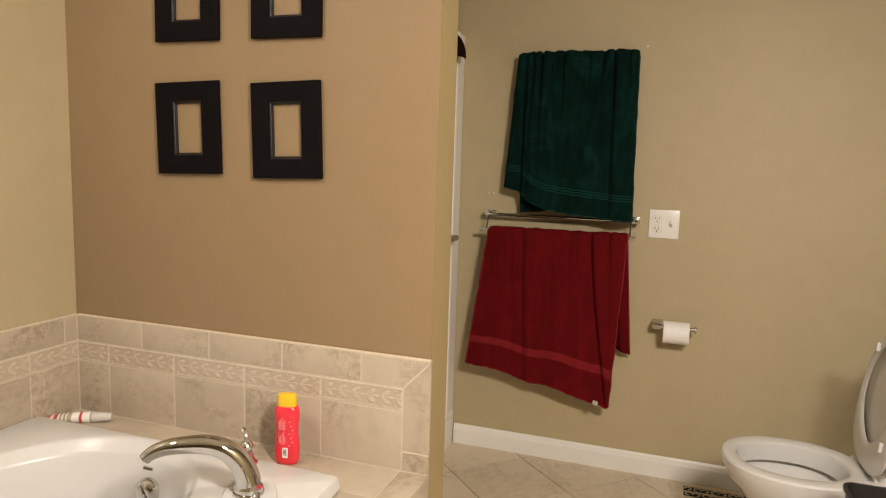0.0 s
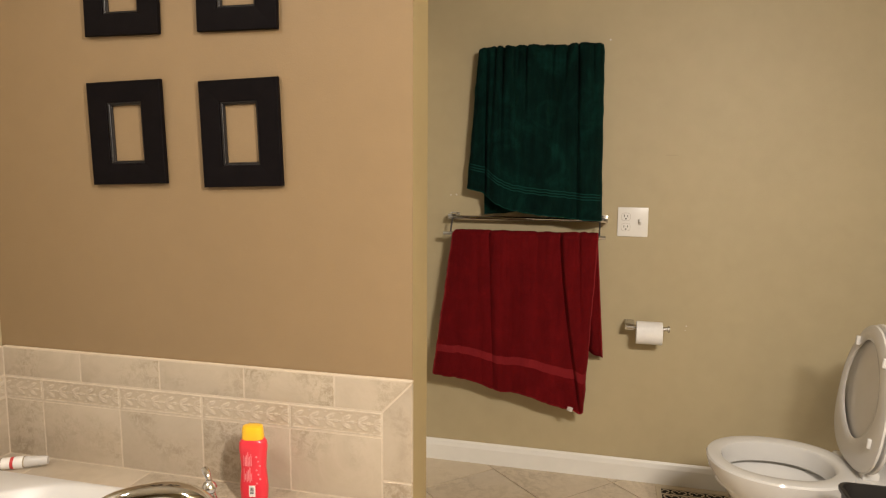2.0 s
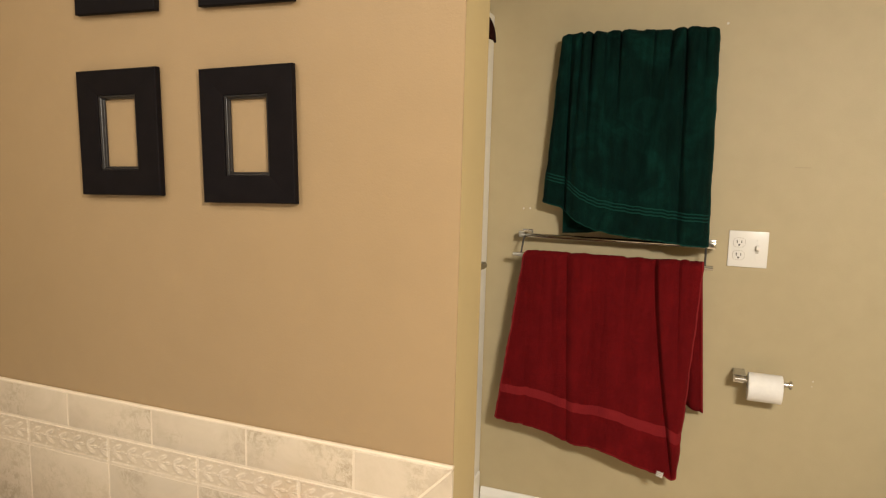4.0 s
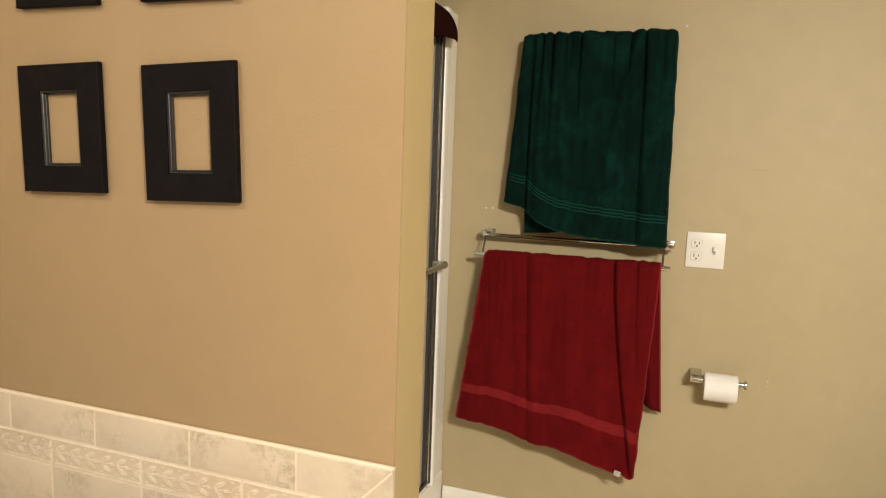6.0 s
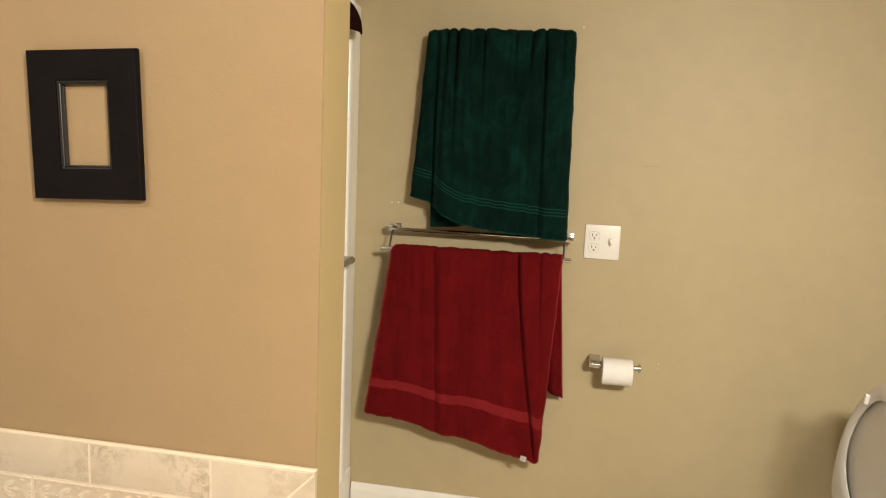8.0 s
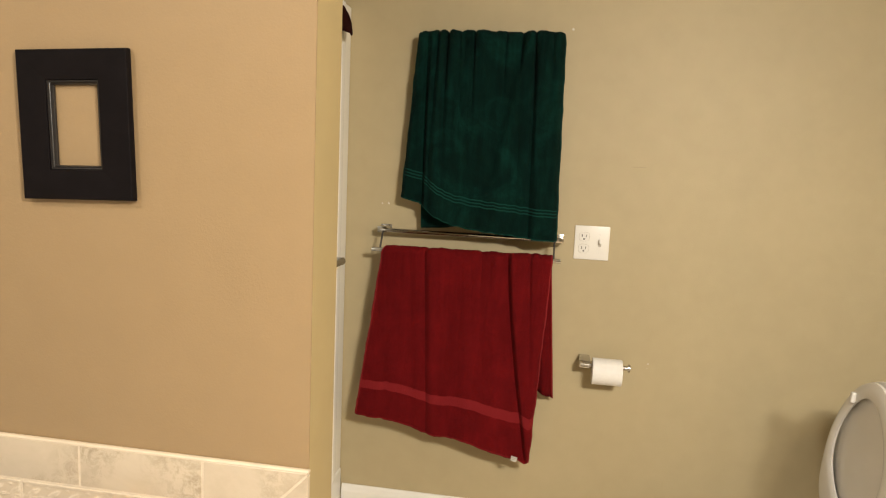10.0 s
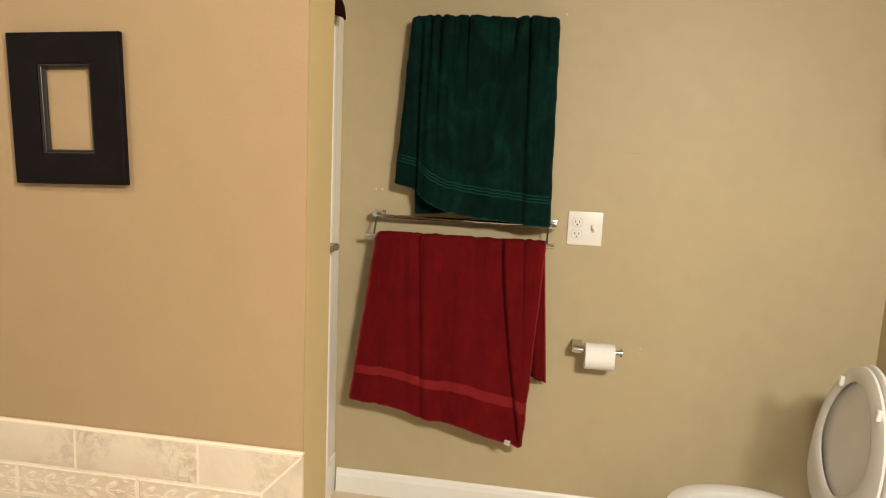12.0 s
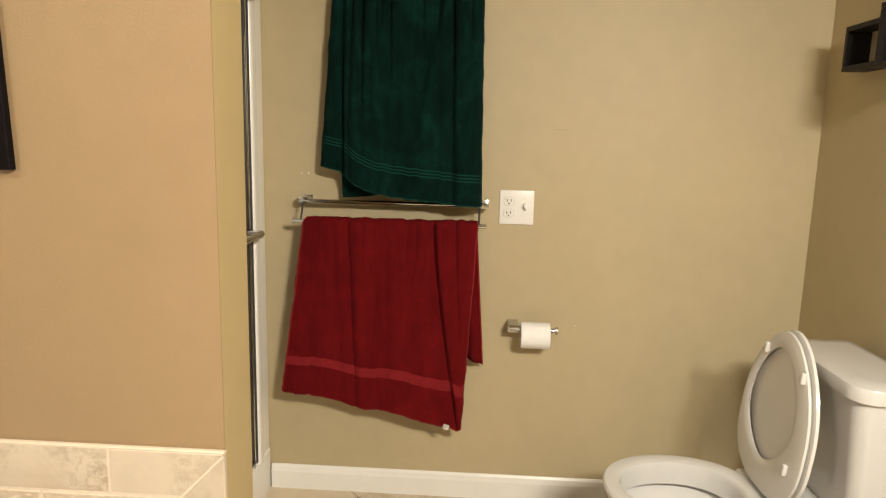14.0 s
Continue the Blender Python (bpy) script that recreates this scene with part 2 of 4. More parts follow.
def merge(*bms):
    out = bms[0]
    for b in bms[1:]:
        me = bpy.data.meshes.new("tmp")
        b.to_mesh(me)
        b.free()
        out.from_mesh(me)
        bpy.data.meshes.remove(me)
    return out


def moved(bm, m):
    bm.transform(m)
    return bm


def loft(rings, cap_start=True, cap_end=True, closed=True):
    """A skin over rings of equally many points."""
    bm = bmesh.new()
    rows = [[bm.verts.new(p) for p in ring] for ring in rings]
    n = len(rows[0])
    for a, b in zip(rows, rows[1:]):
        for i in range(n if closed else n - 1):
            j = (i + 1) % n
            bm.faces.new((a[i], a[j], b[j], b[i]))
    if cap_start:
        bm.faces.new(rows[0])
    if cap_end:
        bm.faces.new(rows[-1])
    return bm


def lathe(profile, n=28):
    """Round body about z from (radius, z) pairs."""
    return loft([[(r * math.cos(2 * math.pi * i / n), r * math.sin(2 * math.pi * i / n), z) for i in range(n)] for r, z in profile])


def tube(points, radius, n=14, flat=1.0, up=(0, 0, 1)):
    """A round or flattened rod along points; radius may be one value or one per point."""
    pts = [Vector(p) for p in points]
    rings = []
    for i, p in enumerate(pts):
        d = (pts[min(i + 1, len(pts) - 1)] - pts[max(i - 1, 0)]).normalized()
        side = d.cross(Vector(up))
        side = side.normalized() if side.length > 1e-4 else Vector((1, 0, 0))
        top = side.cross(d).normalized()
        r = radius[i] if isinstance(radius, (list, tuple)) else radius
        rings.append([p + side * (r * math.cos(a)) + top * (r * flat * math.sin(a)) for a in (2 * math.pi * k / n for k in range(n))])
    return loft(rings)


def arc(p0, p1, p2, n=16):
    a, b, c = Vector(p0), Vector(p1), Vector(p2)
    return [a * (1 - t) ** 2 + b * 2 * t * (1 - t) + c * t * t for t in (k / n for k in range(n + 1))]


def prism(outline, lo, hi, axis="y", bevel=0.0):
    """A flat outline given a thickness along an axis."""
    bm = bmesh.new()
    put = {"x": lambda u, v, d: (d, u, v), "y": lambda u, v, d: (u, d, v), "z": lambda u, v, d: (u, v, d)}[axis]
    a = [bm.verts.new(put(u, v, lo)) for u, v in outline]
    b = [bm.verts.new(put(u, v, hi)) for u, v in outline]
    n = len(outline)
    bm.faces.new(a), bm.faces.new(b)
    for i in range(n):
        bm.faces.new((a[i], a[(i + 1) % n], b[(i + 1) % n], b[i]))
    bmesh.ops.recalc_face_normals(bm, faces=bm.faces[:])
    if bevel:
        bmesh.ops.bevel(bm, geom=bm.edges[:], offset=bevel, segments=1, affect="EDGES")
    return bm


# ---- structure ----
def wall(name, bm, material, label):
    return solid(name, bm, material, label, "wall", kind="structure", smooth=False)


floor = solid("floor", box(LEFT_X - 0.12, RIGHT_X + 0.12, FRONT_Y - 0.12, BACK_Y + 0.12, -0.12, FLOOR_Z - 0.004), M_FGROUT,
              "beige stone-look floor tiles laid on the diagonal", "floor", kind="structure", smooth=False)
ceiling = solid("ceiling", box(LEFT_X - 0.12, RIGHT_X + 0.12, FRONT_Y - 0.12, BACK_Y + 0.12, CEIL, CEIL + 0.1), M_CEIL,
                "plain white painted ceiling", "ceiling", kind="structure", smooth=False)
wall_north = wall("wall_north", box(LEFT_X - 0.12, RIGHT_X + 0.12, BACK_Y, BACK_Y + 0.12, 0, CEIL), M_KHAKI, "khaki painted wall behind the towels")
wall_east = wall("wall_east", box(RIGHT_X, RIGHT_X + 0.12, FRONT_Y, BACK_Y, 0, CEIL), M_KHAKI, "khaki painted wall behind the toilet")
# doorway opening added out of view, for dark reflections in the chrome
wall_south = wall("wall_south", merge(box(LEFT_X - 0.12, -0.10, FRONT_Y - 0.12, FRONT_Y, 0, CEIL), box(0.80, RIGHT_X + 0.12, FRONT_Y - 0.12, FRONT_Y, 0, CEIL), box(-0.10, 0.80, FRONT_Y - 0.12, FRONT_Y, 2.05, CEIL)), M_KHAKI, "plain khaki painted wall with an added, unseen opening")
# added unlit passage, never in view: closes the opening and keeps it dark
solid("floor_added_hall", box(-0.40, 1.10, FRONT_Y - 1.42, FRONT_Y - 0.12, -0.12, -0.004), M_FGROUT, "plain dark floor of the added, unseen passage", "floor", kind="structure", smooth=False)
solid("ceiling_added_hall", box(-0.40, 1.10, FRONT_Y - 1.42, FRONT_Y - 0.12, 2.30, 2.40), M_CEIL, "plain ceiling of the added, unseen passage", "ceiling", kind="structure", smooth=False)
wall("wall_added_hall_south", box(-0.40, 1.10, FRONT_Y - 1.54, FRONT_Y - 1.42, 0, 2.30), M_KHAKI, "plain khaki painted end wall of the added, unseen passage")
wall("wall_added_hall_west", box(-0.40, -0.28, FRONT_Y - 1.42, FRONT_Y - 0.12, 0, 2.30), M_KHAKI, "plain khaki painted side wall of the added, unseen passage")
wall("wall_added_hall_east", box(0.98, 1.10, FRONT_Y - 1.42, FRONT_Y - 0.12, 0, 2.30), M_KHAKI, "plain khaki painted side wall of the added, unseen passage")
WIN_Y0, WIN_Y1, WIN_Z0, WIN_Z1 = 0.20, 1.137, 0.866, 1.93
wall_west = wall("wall_west", merge(
    box(LEFT_X - 0.12, LEFT_X, FRONT_Y, WIN_Y0, 0, CEIL),
    box(LEFT_X - 0.12, LEFT_X, WIN_Y1, BACK_Y, 0, CEIL),
    box(LEFT_X - 0.12, LEFT_X, WIN_Y0, WIN_Y1, 0, WIN_Z0),
    box(LEFT_X - 0.12, LEFT_X, WIN_Y0, WIN_Y1, WIN_Z1, CEIL)), M_KHAKI, "khaki painted wall with the window over the tub")
wall_partition = wall("wall_partition", box(LEFT_X, ACCENT_END - 0.004, ACCENT_Y + 0.004, ACCENT_BACK, 0, CEIL), M_KHAKI, "khaki painted partition between tub and shower")
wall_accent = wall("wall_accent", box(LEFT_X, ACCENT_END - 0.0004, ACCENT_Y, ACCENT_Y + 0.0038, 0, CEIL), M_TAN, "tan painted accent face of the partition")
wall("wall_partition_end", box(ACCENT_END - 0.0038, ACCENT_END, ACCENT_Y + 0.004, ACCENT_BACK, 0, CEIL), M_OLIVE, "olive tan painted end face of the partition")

BASE = [(d, FLOOR_Z + h) for d, h in ((0, 0), (0.014, 0), (0.014, 0.064), (0.011, 0.074), (0.009, 0.082), (0.004, 0.089), (0, 0.089))]


def baseboard(name, x0, y0, x1, y1, nx, ny):
    rings = [[(x + nx * d, y + ny * d, z) for d, z in BASE] for x, y in ((x0, y0), (x1, y1))]
    return solid(name, loft(rings), M_TRIM, "white painted moulded baseboard", "baseboard", kind="structure", smooth=False)


baseboard("baseboard_north", -0.782, BACK_Y, RIGHT_X, BACK_Y, 0, -1)
baseboard("baseboard_east", RIGHT_X, BACK_Y - 0.014, RIGHT_X, FRONT_Y, -1, 0)
baseboard("baseboard_partition_end", ACCENT_END, ACCENT_Y - 0.01, ACCENT_END, ACCENT_BACK, 1, 0)

# ---- window with a pleated shade ----
window = thing("window_1", "white cased window with a half-lowered pleated shade over the tub", "window", (LEFT_X, (WIN_Y0 + WIN_Y1) / 2, WIN_Z0), kind="structure")
wp = Matrix.Translation(-window.matrix_world.translation)
CW = 0.089
# fluted casing profile: distance from the opening, height off the wall
CASE = [(0, 0), (0, 0.010), (0.008, 0.014), (0.018, 0.014), (0.024, 0.010), (0.030, 0.014), (0.040, 0.016), (0.046, 0.012), (0.052, 0.017), (0.066, 0.020), (0.078, 0.021), (CW, 0.018), (CW, 0)]
corners = [(WIN_Y0, WIN_Z0, -1, -1), (WIN_Y1, WIN_Z0, 1, -1), (WIN_Y1, WIN_Z1, 1, 1), (WIN_Y0, WIN_Z1, -1, 1)]
for a in range(4):
    ends = (corners[a], corners[(a + 1) % 4])
    part("casing", moved(loft([[(LEFT_X + h, y + sy * d, z + sz * d) for d, h in CASE] for y, z, sy, sz in ends]), wp), M_TRIM, window, smooth=False)
for y0, y1, z0, z1, nm in ((WIN_Y0, WIN_Y1, WIN_Z0, WIN_Z0 + 0.018, "window_sill"), (WIN_Y0, WIN_Y1, WIN_Z1 - 0.018, WIN_Z1, "head_jamb"),
                           (WIN_Y0, WIN_Y0 + 0.018, WIN_Z0 + 0.018, WIN_Z1 - 0.018, "side_jamb"), (WIN_Y1 - 0.018, WIN_Y1, WIN_Z0 + 0.018, WIN_Z1 - 0.018, "side_jamb")):
    part(nm, moved(box(LEFT_X - 0.115, LEFT_X + 0.001, y0, y1, z0, z1, 0.001, 1), wp), M_TRIM, window, smooth=False)
mid = (WIN_Z0 + WIN_Z1) / 2
for z0, z1, dx in ((WIN_Z0 + 0.018, mid, 0), (mid, WIN_Z1 - 0.018, -0.03)):
    sash = part("sash", moved(merge(
        box(LEFT_X - 0.075 + dx, LEFT_X - 0.045 + dx, WIN_Y0 + 0.018, WIN_Y0 + 0.058, z0, z1, 0.002, 1), box(LEFT_X - 0.075 + dx, LEFT_X - 0.045 + dx, WIN_Y1 - 0.058, WIN_Y1 - 0.018, z0, z1, 0.002, 1),
        box(LEFT_X - 0.075 + dx, LEFT_X - 0.045 + dx, WIN_Y0 + 0.058, WIN_Y1 - 0.058, z0, z0 + 0.04, 0.002, 1), box(LEFT_X - 0.075 + dx, LEFT_X - 0.045 + dx, WIN_Y0 + 0.058, WIN_Y1 - 0.058, z1 - 0.04, z1, 0.002, 1)), wp), M_TRIM, window, smooth=False)
    part("pane", moved(box(LEFT_X - 0.062 + dx, LEFT_X - 0.058 + dx, WIN_Y0 + 0.056, WIN_Y1 - 0.056, z0 + 0.038, z1 - 0.038), wp), pane_mat, sash, smooth=False)
shade = thing("pleated_shade", "off-white pleated cellular shade hanging in the window", "window shade", (LEFT_X - 0.022, (WIN_Y0 + WIN_Y1) / 2, WIN_Z0 + 0.06))
sp = Matrix.Translation(-shade.matrix_world.translation)
pleats = []
zz, k = WIN_Z1 - 0.05, 0
while zz > WIN_Z0 + 0.085:
    pleats.append((LEFT_X - 0.030 + (0.016 if k % 2 else 0.0), zz))
    zz -= 0.0095
    k += 1
out = pleats + [(x - 0.003, z) for x, z in reversed(pleats)]
part("pleats", moved(loft([[(x, y, z) for x, z in out] for y in (WIN_Y0 + 0.024, WIN_Y1 - 0.024)]), sp), M_SHADE, shade, smooth=False)
part("bottom_rail", moved(box(LEFT_X - 0.034, LEFT_X - 0.012, WIN_Y0 + 0.024, WIN_Y1 - 0.024, WIN_Z0 + 0.062, WIN_Z0 + 0.084, 0.003), sp), M_TRIM, shade)
part("head_rail", moved(box(LEFT_X - 0.040, LEFT_X - 0.008, WIN_Y0 + 0.022, WIN_Y1 - 0.022, WIN_Z1 - 0.052, WIN_Z1 - 0.020, 0.003), sp), M_TRIM, shade)

# ---- tub deck and tub ----
deck = solid("tub_deck", merge(
    box(TILE_X, DECK_X - 0.009, 1.46, ACCENT_Y, 0, DECK_Z - 0.001),
    box(-0.66, DECK_X - 0.009, -0.20, 1.46, 0, DECK_Z - 0.001),
    box(TILE_X, DECK_X - 0.009, -0.30, -0.20, 0, DECK_Z - 0.008)), M_GROUT, "tiled deck round the drop-in tub", "tub deck", kind="structure", smooth=False)

tub = thing("bathtub", "white acrylic drop-in bathtub with an oval basin", "bathtub", (-1.144, 0.65, DECK_Z))
tp0 = Matrix.Translation(-tub.matrix_world.translation)
TX0, TX1, TY0, TY1 = TILE_X + 0.001, -0.638, -0.17, 1.481
BX, BY, BA, BB = -1.205, 0.67, 0.365, 0.772


def basin(scale_a, scale_b, z, n=96, power=2.5, shift=0.0):
    ring = []
    for i in range(n):
        a = 2 * math.pi * (i + 0.5) / n
        c, s = math.cos(a), math.sin(a)
        ring.append((BX + BA * scale_a * math.copysign(abs(c) ** (2 / power), c), BY + shift + BB * scale_b * math.copysign(abs(s) ** (2 / power), s), z))
    return ring


def rim(inset, z, n=96, cx=(TX0 + TX1) / 2, cy=(TY0 + TY1) / 2):
    """A rectangle with tight corners, sampled at the same angles as the basin."""
    a, b, power = (TX1 - TX0) / 2 - inset, (TY1 - TY0) / 2 - inset, 26.0
    inner = basin(1, 1, z, n)
    ring = []
    for x, y, _ in inner:
        dx, dy = x - BX, y - BY
        # carry the direction on to the rectangle
        k = 1.0 / max(abs(dx) / BA * 0.999, abs(dy) / BB * 0.999)
        px, py = cx + a * max(-1, min(1, dx * k / BA)), cy + b * max(-1, min(1, dy * k / BB))
        ring.append((px, py, z))
    # give the rectangle its corners
    for sx in (-1, 1):
        for sy in (-1, 1):
            q = (cx + sx * a, cy + sy * b)
            k = min(range(n), key=lambda i: (ring[i][0] - q[0]) ** 2 + (ring[i][1] - q[1]) ** 2)
            ring[k] = (q[0] - sx * 0.004, q[1] - sy * 0.004, z)
    return ring


tub_rings = [rim(0.004, DECK_Z + 0.0005), rim(0.0, DECK_Z + 0.003), rim(0.003, TUB_Z - 0.005), rim(0.0045, TUB_Z - 0.0015), rim(0.007, TUB_Z),
             basin(1.06, 1.035, TUB_Z), basin(1.045, 1.027, TUB_Z - 0.0008), basin(1.033, 1.020, TUB_Z - 0.0035), basin(1.026, 1.016, TUB_Z - 0.008), basin(0.985, 0.992, TUB_Z - 0.024), basin(0.975, 0.986, TUB_Z - 0.028), basin(0.968, 0.982, TUB_Z - 0.036),
             basin(0.93, 0.964, 0.38), basin(0.87, 0.94, 0.25), basin(0.80, 0.89, 0.12), basin(0.72, 0.82, 0.065), basin(0.55, 0.66, 0.045), basin(0.2, 0.3, 0.04)]
part("shell", moved(loft(tub_rings, cap_start=False), tp0), M_ACRYLIC, tub)
# faucet ledge: a low raised pad at the corner of the rim
pad = [(0.128 * math.copysign(abs(math.cos(a)) ** 0.7, math.cos(a)), 0.062 * math.copysign(abs(math.sin(a)) ** 0.7, math.sin(a))) for a in (2 * math.pi * i / 32 for i in range(32))]
PADM = Matrix.Translation((-0.763, 1.270, 0)) @ Matrix.Rotation(radians(-58), 4, "Z")
part("faucet_ledge", moved(moved(loft([[(x * s, y * s, z) for x, y in pad] for s, z in ((1.06, TUB_Z - 0.004), (1.0, TUB_Z + 0.006), (0.96, TUB_Z + 0.010))]), PADM), tp0), M_ACRYLIC, tub)
# maker's badge, reduced to a plain plate with bars
badge = part("badge", moved(box(-1.205, -1.172, 1.4215, 1.4255, 0.424, 0.434, 0.001, 1), tp0), M_GREY, tub, "small grey badge")
for i in range(4):
    part("badge_mark", moved(box(-1.2025 + i * 0.0075, -1.1975 + i * 0.0075, 1.4200, 1.4217, 0.4265, 0.4315), tp0), M_SLOT, badge)
ov = part("overflow_plate", moved(moved(lathe([(0.001, 0.026), (0.020, 0.025), (0.032, 0.018), (0.037, 0.008), (0.038, 0.0)], 28), Matrix.Translation((-1.178, 1.412, 0.372)) @ Matrix.Rotation(radians(84), 4, "X")), tp0), M_CHROME, tub, "round chrome overflow plate")
part("overflow_knob", moved(moved(box(-0.009, 0.009, -0.024, 0.024, 0.022, 0.036, 0.005), Matrix.Translation((-1.178, 1.412, 0.372)) @ Matrix.Rotation(radians(84), 4, "X") @ Matrix.Rotation(0.6, 4, "Z")), tp0), M_CHROME, ov)

# faucet set: arched spout between two lever handles, set across the corner
faucet = thing("tub_faucet", "chrome arched roman tub spout on the tub rim", "faucet", (-0.787, 1.304, TUB_Z + 0.010))
out_dir = Vector((-0.85, -0.53, 0))
sp_pts = [Vector((0, 0, 0.0)), Vector((0, 0, 0.016))] + arc(Vector((0, 0, 0.026)), Vector((0, 0, 0.124)) + out_dir * 0.020, Vector((0, 0, 0.124)) + out_dir * 0.114, 12) \
    + arc(Vector((0, 0, 0.1238)) + out_dir * 0.121, Vector((0, 0, 0.126)) + out_dir * 0.196, Vector((0, 0, 0.097)) + out_dir * 0.220, 12)
radii = [0.035, 0.034] + [0.0325 - 0.0008 * i for i in range(13)] + [0.0226 - 0.00062 * i for i in range(13)]
part("spout", tube(sp_pts, radii, 20, 0.9), M_CHROME, faucet)
part("base_ring", lathe([(0.0360, 0.0), (0.0365, 0.003), (0.0355, 0.006), (0.034, 0.007)]), M_CHROME, faucet)


def faucet_handle(place, spin, label):
    ob = thing("faucet_handle", label, "faucet handle", place, "tub faucet handles")
    part("base", lathe([(0.026, 0), (0.027, 0.004), (0.020, 0.012), (0.014, 0.028), (0.013, 0.036)]), M_CHROME, ob)
    part("ball", lathe([(0.004, 0.034), (0.013, 0.038), (0.017, 0.048), (0.013, 0.058), (0.007, 0.062), (0.007, 0.066)]), M_CHROME, ob)
    lever = tube([(0, 0, 0.064), (0.003, 0, 0.070), (0.010, 0, 0.078), (0.022, 0, 0.086)], [0.006, 0.007, 0.009, 0.0075], 12, 0.8)
    part("lever", moved(lever, Matrix.Rotation(spin, 4, "Z")), M_CHROME, ob)
    return ob


faucet_handle((-0.893, 1.446, TUB_Z), radians(150), "chrome lever handle near the tiled wall")
faucet_handle((-0.672, 1.166, TUB_Z), radians(120), "chrome lever handle beside the spout")

# ---- things on the deck ----
bottle = thing("shampoo_bottle", "coral red plastic bottle with a yellow cap on the tub deck", "bottle", (-0.843, 1.556, DECK_Z))
bspin = Matrix.Rotation(radians(14), 4, "Z")


def oval(a, b, z, n=32, power=2.6):
    return [(a * math.copysign(abs(math.cos(t)) ** (2 / power), math.cos(t)), b * math.copysign(abs(math.sin(t)) ** (2 / power), math.sin(t)), z) for t in (2 * math.pi * i / n for i in range(n))]


body = loft([oval(a, b, z) for a, b, z in ((0.024, 0.014, 0.0), (0.029, 0.017, 0.003), (0.0325, 0.020, 0.012), (0.0335, 0.021, 0.04), (0.031, 0.019, 0.070), (0.0295, 0.018, 0.088), (0.031, 0.019, 0.110), (0.0335, 0.021, 0.138), (0.0325, 0.020, 0.152), (0.027, 0.018, 0.160), (0.022, 0.016, 0.162))])
bb = part("body", moved(body, bspin), M_BOTTLE, bottle)
part("cap", moved(loft([oval(a, b, z) for a, b, z in ((0.0255, 0.017, 0.160), (0.0262, 0.018, 0.163), (0.0245, 0.017, 0.187), (0.0232, 0.016, 0.191), (0.019, 0.012, 0.193))]), bspin), M_CAP, bottle, "yellow flip cap")
part("barcode_label", moved(box(-0.007, 0.008, -0.0222, -0.0206, 0.022, 0.050, 0.0005, 1), bspin), M_WHITE, bb, "white barcode label")
for i in range(5):
    part("bar_mark", moved(box(-0.004, 0.004, -0.0228, -0.0221, 0.030 + i * 0.0034, 0.0318 + i * 0.0034), bspin), M_SLOT, bottle)
for i in range(6):
    for z0b, z1b in ((0.058 + 0.004 * (i % 2), 0.094 - 0.005 * ((i * 3) % 4)), (0.098, 0.134 - 0.006 * ((i * 5) % 3))):
        part("text_bar", moved(box(-0.0195 + i * 0.0036, -0.0176 + i * 0.0036, -0.0212 + 0.0008 * abs(i - 4), -0.0180, z0b, z1b), bspin), M_BLABEL, bottle)
for i in range(7):
    part("bubble_print", moved(moved(lathe([(0.0001, 0.0012), (0.0022, 0.001), (0.0024, 0.0)], 10), Matrix.Translation((0.012 + 0.008 * ((i * 5) % 3) / 2, -0.0198, 0.055 + i * 0.011)) @ Matrix.Rotation(radians(90), 4, "X")), bspin), M_BLABEL, bottle)

caulk = thing("caulk_tube", "white and red squeeze tube lying on the tub deck", "tube", (-1.566, 1.545, DECK_Z + 0.0160))
cs = Matrix.Rotation(radians(27), 4, "Z") @ Matrix.Diagonal((1.14, 0.95, 0.95, 1.0))
ct = loft([[(x, r * math.cos(a), f * r * math.sin(a)) for a in (2 * math.pi * i / 20 for i in range(20))] for x, r, f in ((-0.085, 0.020, 0.08), (-0.070, 0.019, 0.35), (-0.03, 0.0175, 0.8), (0.02, 0.0165, 1.0), (0.034, 0.0165, 1.0), (0.037, 0.012, 1.0))])
cb = part("tube_body", moved(ct, cs), M_TUBE, caulk)
for x0, x1, mm in ((-0.070, -0.064, M_RED), (-0.0635, -0.058, M_WHITE), (-0.0575, -0.054, M_GREY), (-0.0535, -0.047, M_RED), (-0.0465, -0.0425, M_WHITE), (-0.036, -0.033, M_WHITE), (-0.026, -0.0235, M_WHITE), (-0.012, 0.0068, M_WHITE), (0.007, 0.0138, M_RED), (0.014, 0.0335, M_WHITE)):
    rr = []
    for x in (x0, x1):
        t = (x + 0.03) / 0.05
        f = 0.8 + 0.2 * t if x > -0.03 else 0.8 + (x + 0.03) * 11.2
        r = 0.0175 - 0.001 * t if x > -0.03 else 0.0175 - (x + 0.03) * 0.0375
        rr.append([(x, (r + 0.0006) * math.cos(a), (f * r + 0.0006) * math.sin(a)) for a in (2 * math.pi * i / 20 for i in range(20))])
    part("printed_band", moved(loft(rr), cs), mm, cb)
part("cap", moved(loft([[(x, r * math.cos(a), r * math.sin(a)) for a in (2 * math.pi * i / 18 for i in range(18))] for x, r in ((0.036, 0.0155), (0.040, 0.0165), (0.082, 0.0125), (0.085, 0.011))]), cs), M_CLEARCAP, caulk, "clear grey cap")


